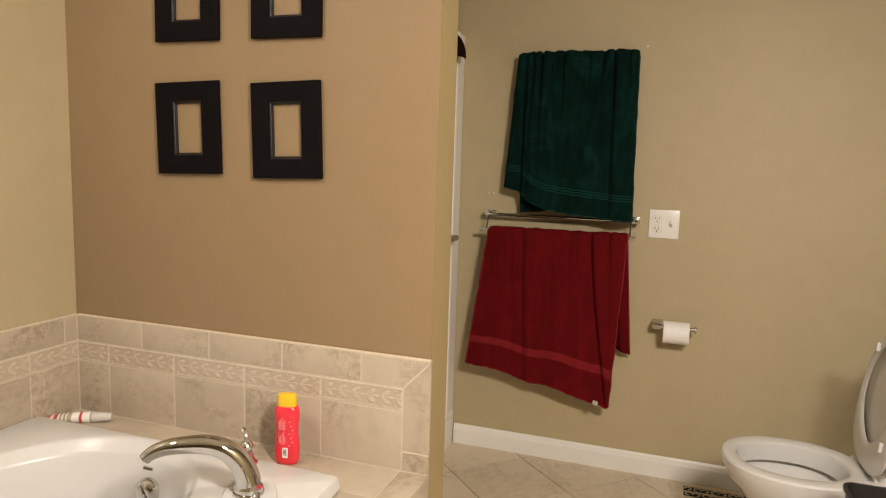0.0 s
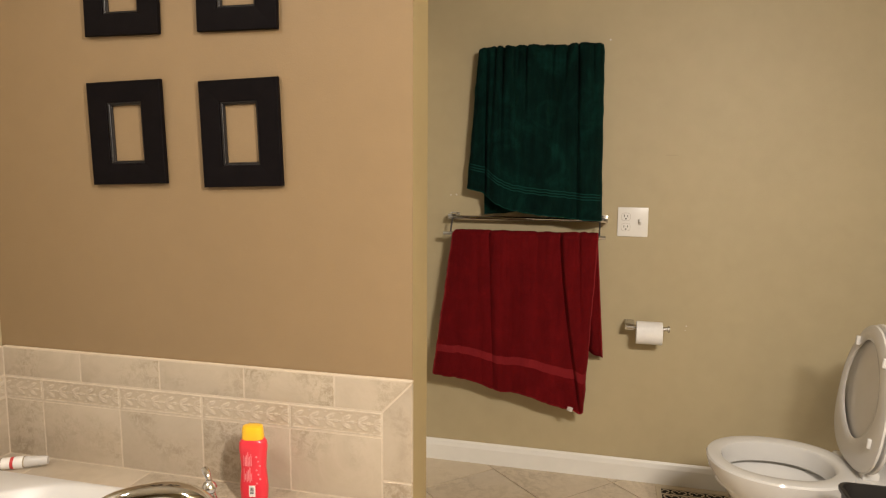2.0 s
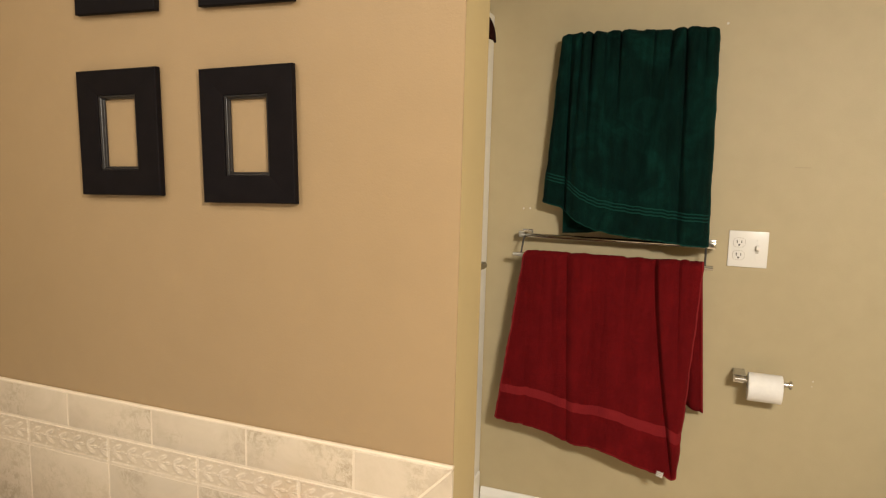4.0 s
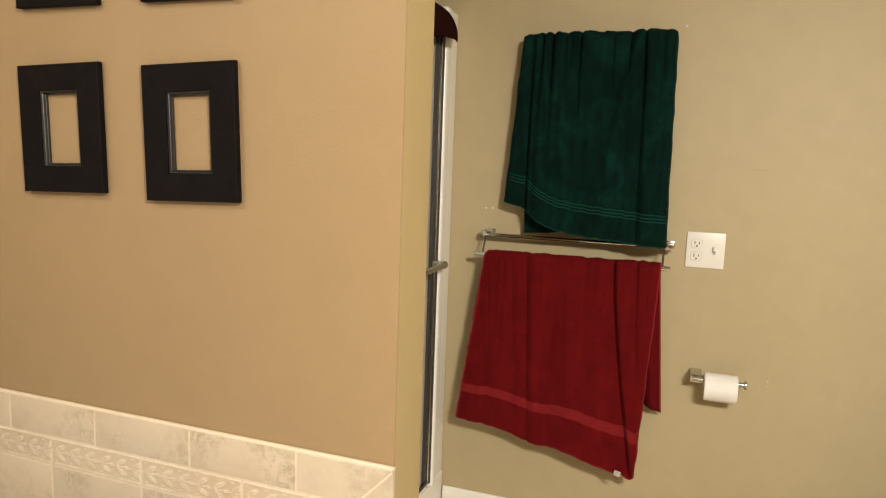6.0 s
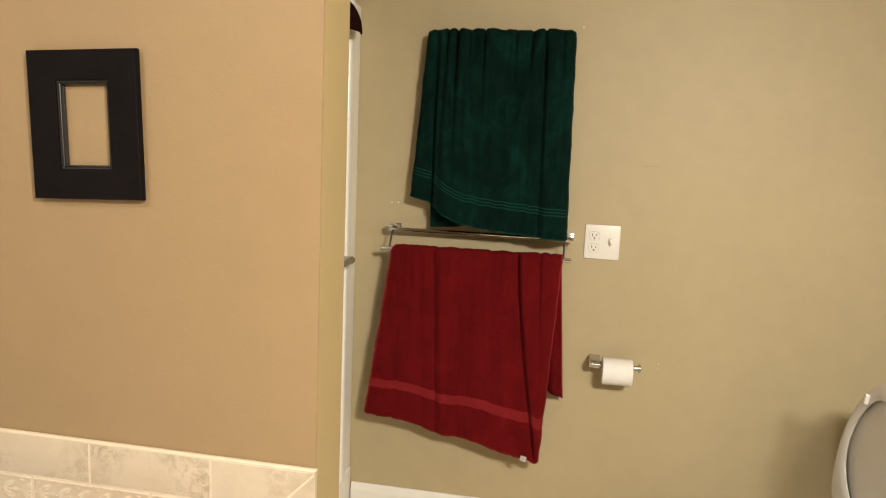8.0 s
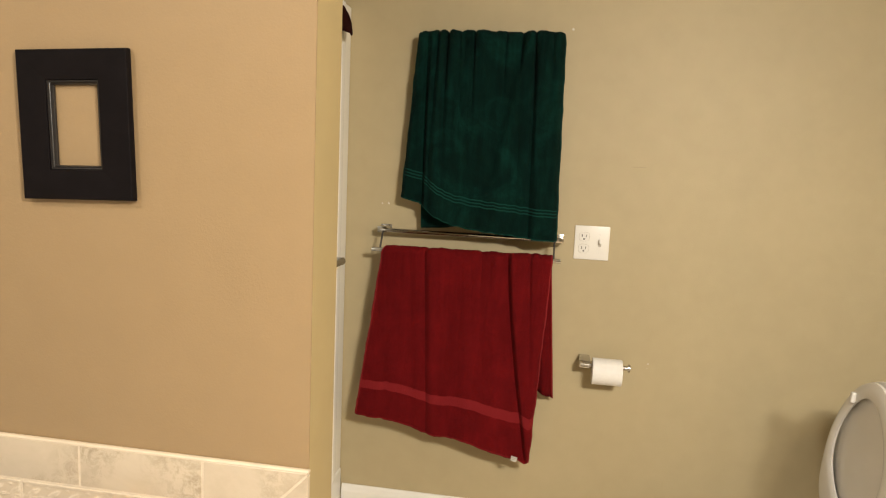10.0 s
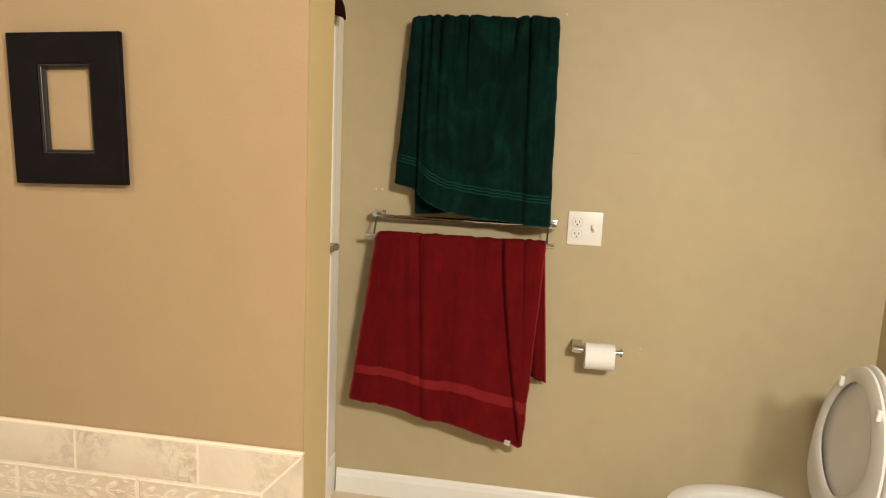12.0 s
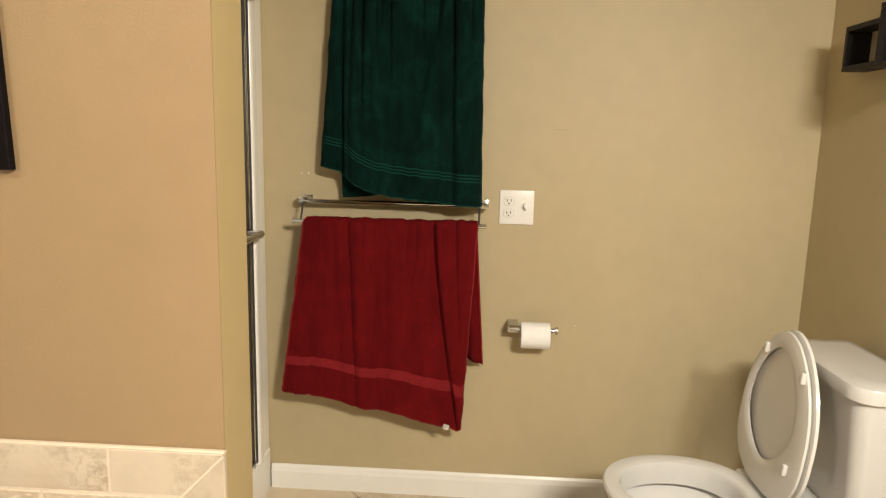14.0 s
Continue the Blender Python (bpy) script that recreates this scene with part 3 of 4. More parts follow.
# ---- picture frames ----
def picture_frame(cx, cz, hw, hh, tilt):
    ob = thing("picture_frame", "empty black-brown wooden picture frame on the tan wall", "picture frame", (cx, ACCENT_Y, cz), "four empty picture frames")
    iw, ih, lw = 0.0425, 0.0685, 0.0075
    # face: share of the way from the outer edge to the moulding, depth; moulding: distance from the opening, depth
    face = [(0.06, -0.0006), (0.014, -0.002), (0.0, -0.004), (0.0, -0.0130), (0.008, -0.0150), (0.030, -0.0160), (0.960, -0.0158), (0.994, -0.0150), (1.0, -0.0130), (1.0, -0.0010)]
    lip = [(0.0073, -0.0010), (0.0073, -0.0122), (0.0062, -0.0134), (0.0048, -0.0130), (0.0040, -0.0106), (0.0030, -0.0098), (0.0020, -0.0104), (0.0012, -0.0090), (0.0008, -0.0066), (0.0, -0.0056), (0.0, -0.0010)]
    for sx0, sz0, sx1, sz1, nm in ((-1, 1, 1, 1, "top_rail"), (1, 1, 1, -1, "side_rail"), (1, -1, -1, -1, "bottom_rail"), (-1, -1, -1, 1, "side_rail")):
        ends = ((sx0, sz0), (sx1, sz1))
        rail = part(nm, loft([[(sx * (hw + (iw + lw - hw) * s), d, sz * (hh + (ih + lw - hh) * s)) for s, d in face] for sx, sz in ends]), M_FRAME, ob)
        part("inner_moulding", loft([[(sx * (iw + e), d, sz * (ih + e)) for e, d in lip] for sx, sz in ends]), M_LIP, rail, "satin stepped inner edge")
    ob.matrix_world = Matrix.Translation((cx, ACCENT_Y, cz)) @ Matrix.Rotation(radians(tilt), 4, "Y")
    return ob


for fx, fz, half_w, lean in ((-1.2130, 1.3412, 0.1062, -1.6), (-0.8955, 1.3388, 0.1048, -1.8), (-1.2125, 1.7060, 0.1050, 0.1), (-0.8965, 1.7055, 0.1048, 0.2)):
    picture_frame(fx, fz, half_w, 0.1275, lean)

# ---- shower ----
shower = thing("shower_stall", "white acrylic shower stall with a chrome-framed glass door", "shower", (-0.80, 2.30, 0.0))
hp = Matrix.Translation(-shower.matrix_world.translation)
SX = -0.79
SH_TOP = 1.805
part("base_pan", moved(merge(box(LEFT_X + 0.012, SX - 0.075, ACCENT_BACK + 0.012, BACK_Y - 0.012, 0.001, 0.06, 0.01), box(SX - 0.08, SX + 0.004, ACCENT_BACK + 0.002, BACK_Y - 0.001, 0.001, 0.165, 0.012, 3)), hp), M_SHOWER, shower)
part("back_panel", moved(box(LEFT_X + 0.001, SX - 0.03, BACK_Y - 0.012, BACK_Y - 0.001, 0.05, SH_TOP, 0.003), hp), M_SHOWER, shower)
part("side_panel", moved(box(LEFT_X + 0.001, LEFT_X + 0.012, ACCENT_BACK + 0.012, BACK_Y - 0.012, 0.05, SH_TOP, 0.003), hp), M_SHOWER, shower)
part("side_panel", moved(box(LEFT_X + 0.001, SX - 0.03, ACCENT_BACK + 0.001, ACCENT_BACK + 0.012, 0.05, SH_TOP, 0.003), hp), M_SHOWER, shower)
# jamb: a flat flange against the wall and a rounded white post
part("flange", moved(box(SX - 0.035, SX, 2.738, BACK_Y - 0.0015, 0.16, SH_TOP, 0.008, 3), hp), M_SHOWER, shower)
part("post", moved(box(SX - 0.03, SX + 0.016, 2.699, 2.747, 0.16, SH_TOP - 0.004, 0.014, 5), hp), M_SHOWER, shower)
part("post", moved(box(SX - 0.03, SX + 0.012, ACCENT_BACK + 0.002, ACCENT_BACK + 0.06, 0.16, SH_TOP - 0.004, 0.012, 4), hp), M_SHOWER, shower)
door = part("door", moved(merge(
    box(SX - 0.012, SX + 0.013, 2.658, 2.668, 0.175, 1.76, 0.003, 2), box(SX - 0.012, SX + 0.006, 2.668, 2.686, 0.175, 1.76, 0.002, 1), box(SX - 0.012, SX + 0.012, ACCENT_BACK + 0.064, ACCENT_BACK + 0.092, 0.175, 1.76, 0.004, 2),
    box(SX - 0.012, SX + 0.012, ACCENT_BACK + 0.092, 2.658, 0.175, 0.203, 0.004, 2), box(SX - 0.012, SX + 0.012, ACCENT_BACK + 0.092, 2.658, 1.732, 1.76, 0.004, 2)), hp), M_CHROME, shower, "chrome-framed glass door")
part("seal", moved(box(SX - 0.002, SX + 0.009, 2.634, 2.6575, 0.204, 1.731, 0.002, 1), hp), M_SEAL, door)
part("seal", moved(box(SX - 0.006, SX + 0.009, 2.6865, 2.698, 0.18, 1.75), hp), M_SEAL, door)
part("seal", moved(box(SX + 0.012, SX + 0.0145, ACCENT_BACK + 0.092, 2.658, 0.196, 0.206), hp), M_SEAL, door)
part("glass", moved(box(SX - 0.005, SX - 0.001, ACCENT_BACK + 0.09, 2.658, 0.20, 1.735), hp), glass_mat, door, "hazy glass").visible_shadow = False
hz, hx = 0.967, -0.740
hb = part("handle", moved(tube([(hx, 2.06, hz), (hx, 2.655, hz), (hx, 2.664, hz)], [0.011, 0.011, 0.008], 14), hp), M_NICKEL, door, "brushed horizontal pull bar")
for yy in (2.10, 2.648):
    part("bracket", moved(box(SX + 0.010, hx + 0.006, yy - 0.010, yy + 0.010, hz - 0.012, hz + 0.012, 0.004), hp), M_NICKEL, hb)

# dark cloth slung over the door's top rail


def slung_cloth():
    bm = bmesh.new()
    nu, path = 26, [(-0.05, 1.60), (-0.048, 1.68), (-0.044, 1.745), (-0.030, 1.776), (-0.006, 1.786), (0.020, 1.778), (0.036, 1.752), (0.044, 1.700), (0.048, 1.648)]
    rows = []
    for i in range(nu + 1):
        u = i / nu
        y = 2.18 + 0.555 * u
        sag = 0.02 * math.sin(9 * u) * (1 - u) + 0.012 * math.sin(23 * u)
        drop = -0.030 * max(0, (u - 0.85) / 0.15) ** 2
        row = []
        for k, (dx, z) in enumerate(path):
            hang = 0.018 * math.sin(14 * u + k * 0.3) * (abs(k - 4) / 4)
            zz = z + (drop if 2 <= k <= 6 else 0) + (0.012 * math.sin(11 * u) + 0.02 * u if k in (0, 8) else 0) + 0.012 * (1 - u)
            if k >= 7:
                zz += 0.019 * (k - 6) * max(0.0, (u - 0.72) / 0.28) ** 1.5
            dx += 0.0040 * max(0, k - 5) * u - 0.010 * max(0, k - 6) * max(0.0, (u - 0.80) / 0.20) ** 2
            row.append(bm.verts.new((SX + dx * (1.0 - 0.12 * max(0, (u - 0.85) / 0.15)) + hang * 0.4, y, zz)))
        rows.append(row)
    for a, b in zip(rows, rows[1:]):
        for k in range(len(path) - 1):
            bm.faces.new((a[k], b[k], b[k + 1], a[k + 1]))
    return bm


cloth = solid("washcloth", slung_cloth(), M_CLOTH, "dark maroon cloth slung over the shower door", "cloth")
m = cloth.modifiers.new("thick", "SOLIDIFY")
m.thickness, m.offset = 0.007, 0.0
m = cloth.modifiers.new("smooth", "SUBSURF")
m.levels = m.render_levels = 1


# ---- towels and their bars ----
def lerp_table(table, u):
    for (u0, v0), (u1, v1) in zip(table, table[1:]):
        if u <= u1:
            k = (u - u0) / (u1 - u0)
            return v0 + (v1 - v0) * k
    return table[-1][1]


def crease(x, z, v, seed):
    """Fine hanging creases that start under the bar and die out below."""
    n1 = noise.noise((x * 34, z * 2.2, seed))
    n2 = noise.noise((x * 60 + 9, z * 3.5, seed + 4))
    k = 0.30 if seed < 1.2 else 0.60 * (1 - 0.85 * math.exp(-((x + 0.28) / 0.07) ** 2))
    return -0.0065 * k * max(0.0, 1 - abs(n1) / 0.22) * max(0.0, 1 - 1.05 * v) - 0.003 * k * max(0.0, 1 - abs(n2) / 0.25) * max(0.0, 1 - 2.2 * v)


def towel(name, label, mat, bar_y, bar_z, bar_r, top, hem_x, hem_z, back_top, back_hem_x, back_hem_z, fold, swing=0.0, stretch=((0, 1.0), (1, 1.0)), nu=190, nf=110, nb=30):
    """One sheet slung over a bar: up the back, over, and down the front to an uneven hem."""
    me = bpy.data.meshes.new(name)
    verts, uvs, faces, cols = [], [], [], []
    arc_n = 7
    for i in range(nu + 1):
        u = i / nu
        xt, xb, zb = top[0] + (top[1] - top[0]) * u, lerp_table(hem_x, u), lerp_table(hem_z, u)
        zb += 0.0025 * noise.noise((u * 30, 5.3, bar_z)) + 0.0012 * noise.noise((u * 85, 7.9, bar_z)) + 0.007 * math.exp(-u / 0.010) + 0.004 * math.exp((u - 1) / 0.008)
        rim_l, rim_r = max(0.0, 1 - u / 0.04), max(0.0, 1 - (1 - u) / 0.04)
        xk, xkb, zk = back_top[0] + (back_top[1] - back_top[0]) * u, lerp_table(back_hem_x, u), lerp_table(back_hem_z, u)
        ripple = 0.004 * noise.noise((u * 16, 3.1, bar_z)) + 0.003 * noise.noise((u * 37, 1.1, bar_z))
        col = []
        for j in range(nb):
            v = 1 - j / nb
            z = bar_z + (zk - bar_z) * v
            d = 0.004 * math.sin(13 * u + 2 * v) * v + swing * v - 0.020 * v * max(0, math.sin(40 * (u - 0.90))) * (u > 0.90)
            col.append(((xk + (xkb - xk) * v, bar_y + bar_r + d, z), 0.3 + z - zk))
        for j in range(arc_n + 1):
            a = math.pi * j / arc_n
            x = xk + (xt - xk) * j / arc_n
            lift = fold(u, 0.0) if a > 1.2 else 0
            col.append(((x, bar_y + bar_r * math.cos(a) - lift * (j / arc_n), bar_z + (bar_r + 0.002 + ripple + 0.14 * max(0, lift)) * math.sin(a) ** 0.8 if 0 < j < arc_n else bar_z), 0.5))
        for j in range(1, nf + 1):
            v = j / nf
            z = bar_z + (zb - bar_z) * v
            x = xt + (xb - xt) * v + (rim_l + rim_r) * (0.0035 * noise.noise((z * 14, rim_l * 3, bar_z)) + 0.0015 * noise.noise((z * 45, rim_r * 3, bar_z)))
            f = fold(u, v) + crease(x, z, v, bar_z) + 0.0020 * noise.noise((x * 30, z * 12, 0.7)) + 0.0010 * noise.noise((x * 75, z * 60, 4.1)) + 0.004 * noise.noise((x * 9, z * 5, 2.7)) * v
            col.append(((x, bar_y - bar_r - f, z), (z - zb) * lerp_table(stretch, u)))
        cols.append(col)
    n = len(cols[0])
    for col in cols:
        for p, d in col:
            verts.append(p)
            uvs.append(d)
    for i in range(nu):
        for j in range(n - 1):
            faces.append((i * n + j, (i + 1) * n + j, (i + 1) * n + j + 1, i * n + j + 1))
    me.from_pydata(verts, [], faces)
    layer = me.uv_layers.new(name="UVMap")
    for loop in me.loops:
        layer.data[loop.index].uv = ((loop.vertex_index // n) / nu, uvs[loop.vertex_index])
    me.materials.append(mat)
    me.shade_smooth()
    ob = tagged(new(name, me), label, "towel")
    md = ob.modifiers.new("thick", "SOLIDIFY")
    md.thickness, md.offset = 0.005, 0.0
    return ob


def ridge(u, c, w):
    return math.exp(-((u - c) / w) ** 2)


def step(u, c, w):
    return 1 / (1 + math.exp(-(u - c) / w))


def green_fold(u, v):
    """Folds by the distance across the sheet; they spread and flatten on the way down."""
    x = -0.533 + 0.462 * u + v * (lerp_table([(0, -0.575), (0.16, -0.515), (0.19, -0.500), (1, -0.058)], u) - (-0.533 + 0.462 * u))
    a = -0.492 - 0.006 * v
    f = 0.012 + 0.026 * step(x, a, 0.0022) * min(1, 0.25 + 1.2 * v) - 0.008 * ridge(x, a - 0.008, 0.008)
    # crease: place at top and at the hem, width, depth at top, depth at the hem, where it has faded
    for c0, c1, w, d0, d1, end in ((-0.437, -0.447, 0.005, -0.020, -0.006, 0.85), (-0.458, -0.470, 0.012, 0.010, 0.006, 1.2), (-0.414, -0.420, 0.014, 0.012, 0.0, 0.8),
                                   (-0.350, -0.352, 0.004, -0.014, 0.0, 0.45), (-0.332, -0.320, 0.018, 0.009, 0.0, 0.5), (-0.395, -0.400, 0.004, -0.009, 0.0, 0.3),
                                   (-0.175, -0.275, 0.014, 0.010, 0.010, 1.2), (-0.190, -0.300, 0.016, -0.009, -0.006, 1.1), (-0.160, -0.150, 0.005, -0.018, -0.011, 1.2),
                                   (-0.138, -0.120, 0.020, 0.010, 0.012, 1.5), (-0.200, -0.215, 0.005, -0.010, 0.0, 0.3), (-0.105, -0.100, 0.005, -0.008, 0.0, 0.4),
                                   (-0.466, -0.486, 0.006, -0.014, -0.008, 1.2), (-0.250, -0.262, 0.005, -0.008, 0.0, 0.6)):
        fade = max(0.0, 1 - v / end) ** 0.7 if end < 1.2 else 1.0
        f += 1.2 * (d0 + (d1 - d0) * v) * fade * ridge(x, c0 + (c1 - c0) * v ** 0.8, w * (1 + 1.4 * v))
    f += 0.012 * ridge(x, -0.36 + 0.05 * v, 0.06) * v
    f -= 0.024 * max(0, (u - 0.95) / 0.05) ** 2 + 0.016 * max(0, (0.05 - u) / 0.05) ** 2
    return f


def red_fold(u, v):
    x = -0.628 + 0.562 * u + v * (lerp_table([(0, -0.704), (0.5, -0.397), (0.9, -0.146), (1, -0.103)], u) - (-0.628 + 0.562 * u))
    c = -0.482 + 0.026 * v
    f = 0.010 - 0.008 * ridge(x, c, 0.0045) * (1 - 0.6 * v) + 0.008 * ridge(x, c + 0.022, 0.016) + 0.005 * ridge(x, c - 0.025, 0.018)
    e = -0.198 + 0.092 * v ** 1.4
    f += 0.022 * step(x, e, 0.0022) * (1 - 0.2 * v) - 0.006 * ridge(x, e - 0.009, 0.006)
    f -= 0.010 * ridge(x, -0.135 + 0.03 * v, 0.006) * max(0, 1 - 1.6 * v)
    for k, (cx, w, a) in enumerate(((-0.40, 0.018, -0.0035), (-0.345, 0.02, 0.0045), (-0.295, 0.016, -0.004), (-0.57, 0.035, 0.006), (-0.245, 0.016, 0.004), (-0.43, 0.010, 0.002))):
        f += a * ridge(x, cx + 0.02 * v, w) * (1 - 0.6 * v)
    f += 0.010 * math.sin(11 * u + 0.5) * v * v
    f -= 0.024 * max(0, (u - 0.955) / 0.045) ** 2 * (0.3 + 0.7 * v)
    return f


towel("bath_towel", "dark green terry bath towel slung over a wall bar", M_GREEN, 2.785, 1.699, 0.014,
      (-0.539, -0.071), [(0, -0.579), (0.16, -0.515), (0.19, -0.500), (1, -0.058)],
      [(0, 1.176), (0.155, 1.163), (0.165, 1.160), (0.20, 1.147), (0.27, 1.118), (0.36, 1.098), (0.55, 1.082), (0.8, 1.070), (1, 1.060)],
      (-0.532, -0.076), [(0, -0.514), (1, -0.075)], [(0, 1.075), (0.2, 1.082), (0.4, 1.10), (1, 1.13)], green_fold)
towel("bath_towel", "deep red terry bath towel with a woven band", M_REDT, 2.748, 1.000, 0.012,
      (-0.628, -0.066), [(0, -0.704), (0.5, -0.397), (0.9, -0.146), (1, -0.103)],
      [(0, 0.424), (0.08, 0.422), (0.16, 0.420), (0.24, 0.411), (0.32, 0.396), (0.40, 0.379), (0.46, 0.373), (0.55, 0.375), (0.62, 0.369), (0.70, 0.353), (0.78, 0.337), (0.84, 0.327), (0.92, 0.319), (0.97, 0.303), (1, 0.308)],
      (-0.60, -0.068), [(0, -0.62), (0.9, -0.085), (1, -0.034)], [(0, 0.58), (0.85, 0.552), (1, 0.520)], red_fold, 0.045, stretch=((0, 1.20), (0.5, 1.05), (1, 0.89)))
tag = thing("care_label", "small white woven care label on the red towel's hem", "label", (-0.150, 2.6985, 0.3370))
part("label_strip", moved(box(-0.010, 0.010, -0.0012, 0.0012, -0.008, 0.009, 0.0004, 1), Matrix.Rotation(radians(12), 4, "Y")), M_CLEARCAP, tag)
for i in range(3):
    part("text_bar", moved(box(-0.009, 0.007 - 0.003 * i, -0.0020, -0.0011, 0.004 - 0.006 * i, 0.006 - 0.006 * i), Matrix.Rotation(radians(12), 4, "Y")), M_GREY, tag)

# upper bar, mostly hidden by the green towel
upper = thing("towel_bar", "chrome towel bar under the green towel", "towel bar", (-0.306, BACK_Y, 1.704))
part("rail", moved(tube([(-0.22, -0.065, 0), (0.22, -0.065, 0)], 0.009, 14), Matrix.Identity(4)), M_CHROME, upper)
for sx in (-1, 1):
    part("post", tube([(sx * 0.205, 0, 0), (sx * 0.205, -0.062, 0)], 0.008, 12, 1.0, (1, 0, 0)), M_CHROME, upper)

# double bar: square posts, an upper rail, and a lower rail hung in front on drop rods
rack = thing("double_towel_bar", "chrome double towel bar with square posts", "towel bar", (-0.35, BACK_Y, 1.062))
for px in (-0.644, -0.052):
    post = part("post", box(px + 0.35 - 0.017, px + 0.35 + 0.017, -0.066, -0.0, -0.008, 0.012, 0.002), M_POST, rack)
    part("wall_plate", box(px + 0.35 - 0.019, px + 0.35 + 0.019, -0.005, -0.0005, -0.011, 0.015, 0.0015), M_NICKEL, post)
part("upper_rail", tube([(-0.302, -0.060, 0.0), (0.300, -0.060, 0.0)], 0.0072, 16), M_CHROME, rack)
part("lower_rail", tube([(-0.318, -0.102, -0.062), (0.310, -0.102, -0.062)], 0.0075, 16), M_CHROME, rack)
for px in (-0.290, 0.287):
    part("drop_rod", tube([(px, -0.060, -0.004), (px, -0.074, -0.010), (px, -0.098, -0.050), (px, -0.102, -0.062)], 0.0032, 8, 1.0, (1, 0, 0)), M_SLOT, rack)

# ---- wall plate ----
plate = thing("switch_plate", "white two-gang plate with an outlet and a toggle switch", "switch plate", (0.0595, BACK_Y, 1.055))
part("plate", box(-0.0568, 0.0568, -0.0065, 0, -0.0565, 0.0565, 0.003), M_PLATE, plate)
for dz in (0.020, -0.020):
    sock = part("socket", moved(loft([oval(0.0165, 0.0140, z, 24, 3.2) for z in (0, 0.0095)]), Matrix.Translation((-0.026, 0, dz)) @ Matrix.Rotation(radians(90), 4, "X")), M_PLATE, plate)
    # grey ring puts the shaded joint round the socket into colour
    part("socket_gap_shade", moved(loft([oval(0.0176, 0.0151, z, 24, 3.2) for z in (0.006, 0.0069)]), Matrix.Translation((-0.026, 0, dz)) @ Matrix.Rotation(radians(90), 4, "X")), M_GAP, sock)
    for dx, hgt in ((-0.0065, 0.0045), (0.0065, 0.0038)):
        part("slot", box(-0.026 + dx - 0.0013, -0.026 + dx + 0.0013, -0.0100, -0.0090, dz - hgt + 0.003, dz + hgt + 0.003), M_SLOT, sock)
    part("ground_slot", box(-0.0287, -0.0233, -0.0100, -0.0090, dz - 0.0098, dz - 0.0050), M_SLOT, sock)
# raised grey plate stands in for the slot's shade
tog = part("toggle_slot_shade", box(0.0215, 0.0305, -0.0072, -0.006, -0.0120, 0.0120, 0.0004, 1), M_GAP, plate, "grey plate for the shaded slot round the toggle")
part("toggle", moved(box(-0.0036, 0.0036, -0.017, 0, -0.0085, 0.0075, 0.0016), Matrix.Translation((0.026, -0.006, 0.0015)) @ Matrix.Rotation(radians(-28), 4, "X")), M_PLATE, tog, "white toggle")
for sx, sz in ((-0.026, 0.0), (0.026, 0.030), (0.026, -0.030)):
    part("screw", moved(lathe([(0.0028, 0), (0.0028, 0.0008), (0.0018, 0.0014), (0.0001, 0.0015)], 12), Matrix.Translation((sx, -0.0064, sz)) @ Matrix.Rotation(radians(90), 4, "X")), M_PLATE, plate)

# ---- toilet paper ----
holder = thing("paper_holder", "chrome toilet paper holder with a square wall post", "paper holder", (0.062, BACK_Y, 0.662))
part("wall_post", box(-0.018, 0.018, -0.074, 0, -0.016, 0.009, 0.002), M_POST, holder)
part("arm", tube([(-0.012, -0.070, -0.006), (0.142, -0.070, -0.006)], 0.0072, 14), M_NICKEL, holder)
part("end_knob", moved(lathe([(0.0075, 0), (0.013, 0.001), (0.013, 0.007), (0.011, 0.008)], 18), Matrix.Translation((0.138, -0.070, -0.006)) @ Matrix.Rotation(radians(90), 4, "Y")), M_NICKEL, holder)
roll = thing("toilet_roll", "white toilet paper roll, partly used, on its holder", "toilet paper", (0.134, BACK_Y - 0.070, 0.638))


def roll_mesh():
    n, R, r, h = 44, 0.0435, 0.020, 0.048
    rings = []
    for x, rad in ((-h, r), (-h, R - 0.002), (-h + 0.002, R), (h - 0.002, R), (h, R - 0.002), (h, r), (-h, r)):
        rings.append([(x, (rad + 0.0006 * math.sin(3 * a)) * math.cos(a), (rad + 0.0006 * math.sin(3 * a)) * math.sin(a)) for a in (2 * math.pi * i / n for i in range(n))])
    return loft(rings, False, False)


part("paper", roll_mesh(), M_PAPER, roll)

# ---- toilet ----
TCX, TCY = 0.500, 2.288


def egg(front, back, half, z, cx=TCX, n=64):
    pts = []
    for i in range(n):
        a = 2 * math.pi * i / n
        c, s = math.cos(a), math.sin(a)
        rx = back if c > 0 else front
        pts.append((cx + rx * math.copysign(abs(c) ** 0.92, c), TCY + half * math.copysign(abs(s) ** 0.95, s), z))
    return pts


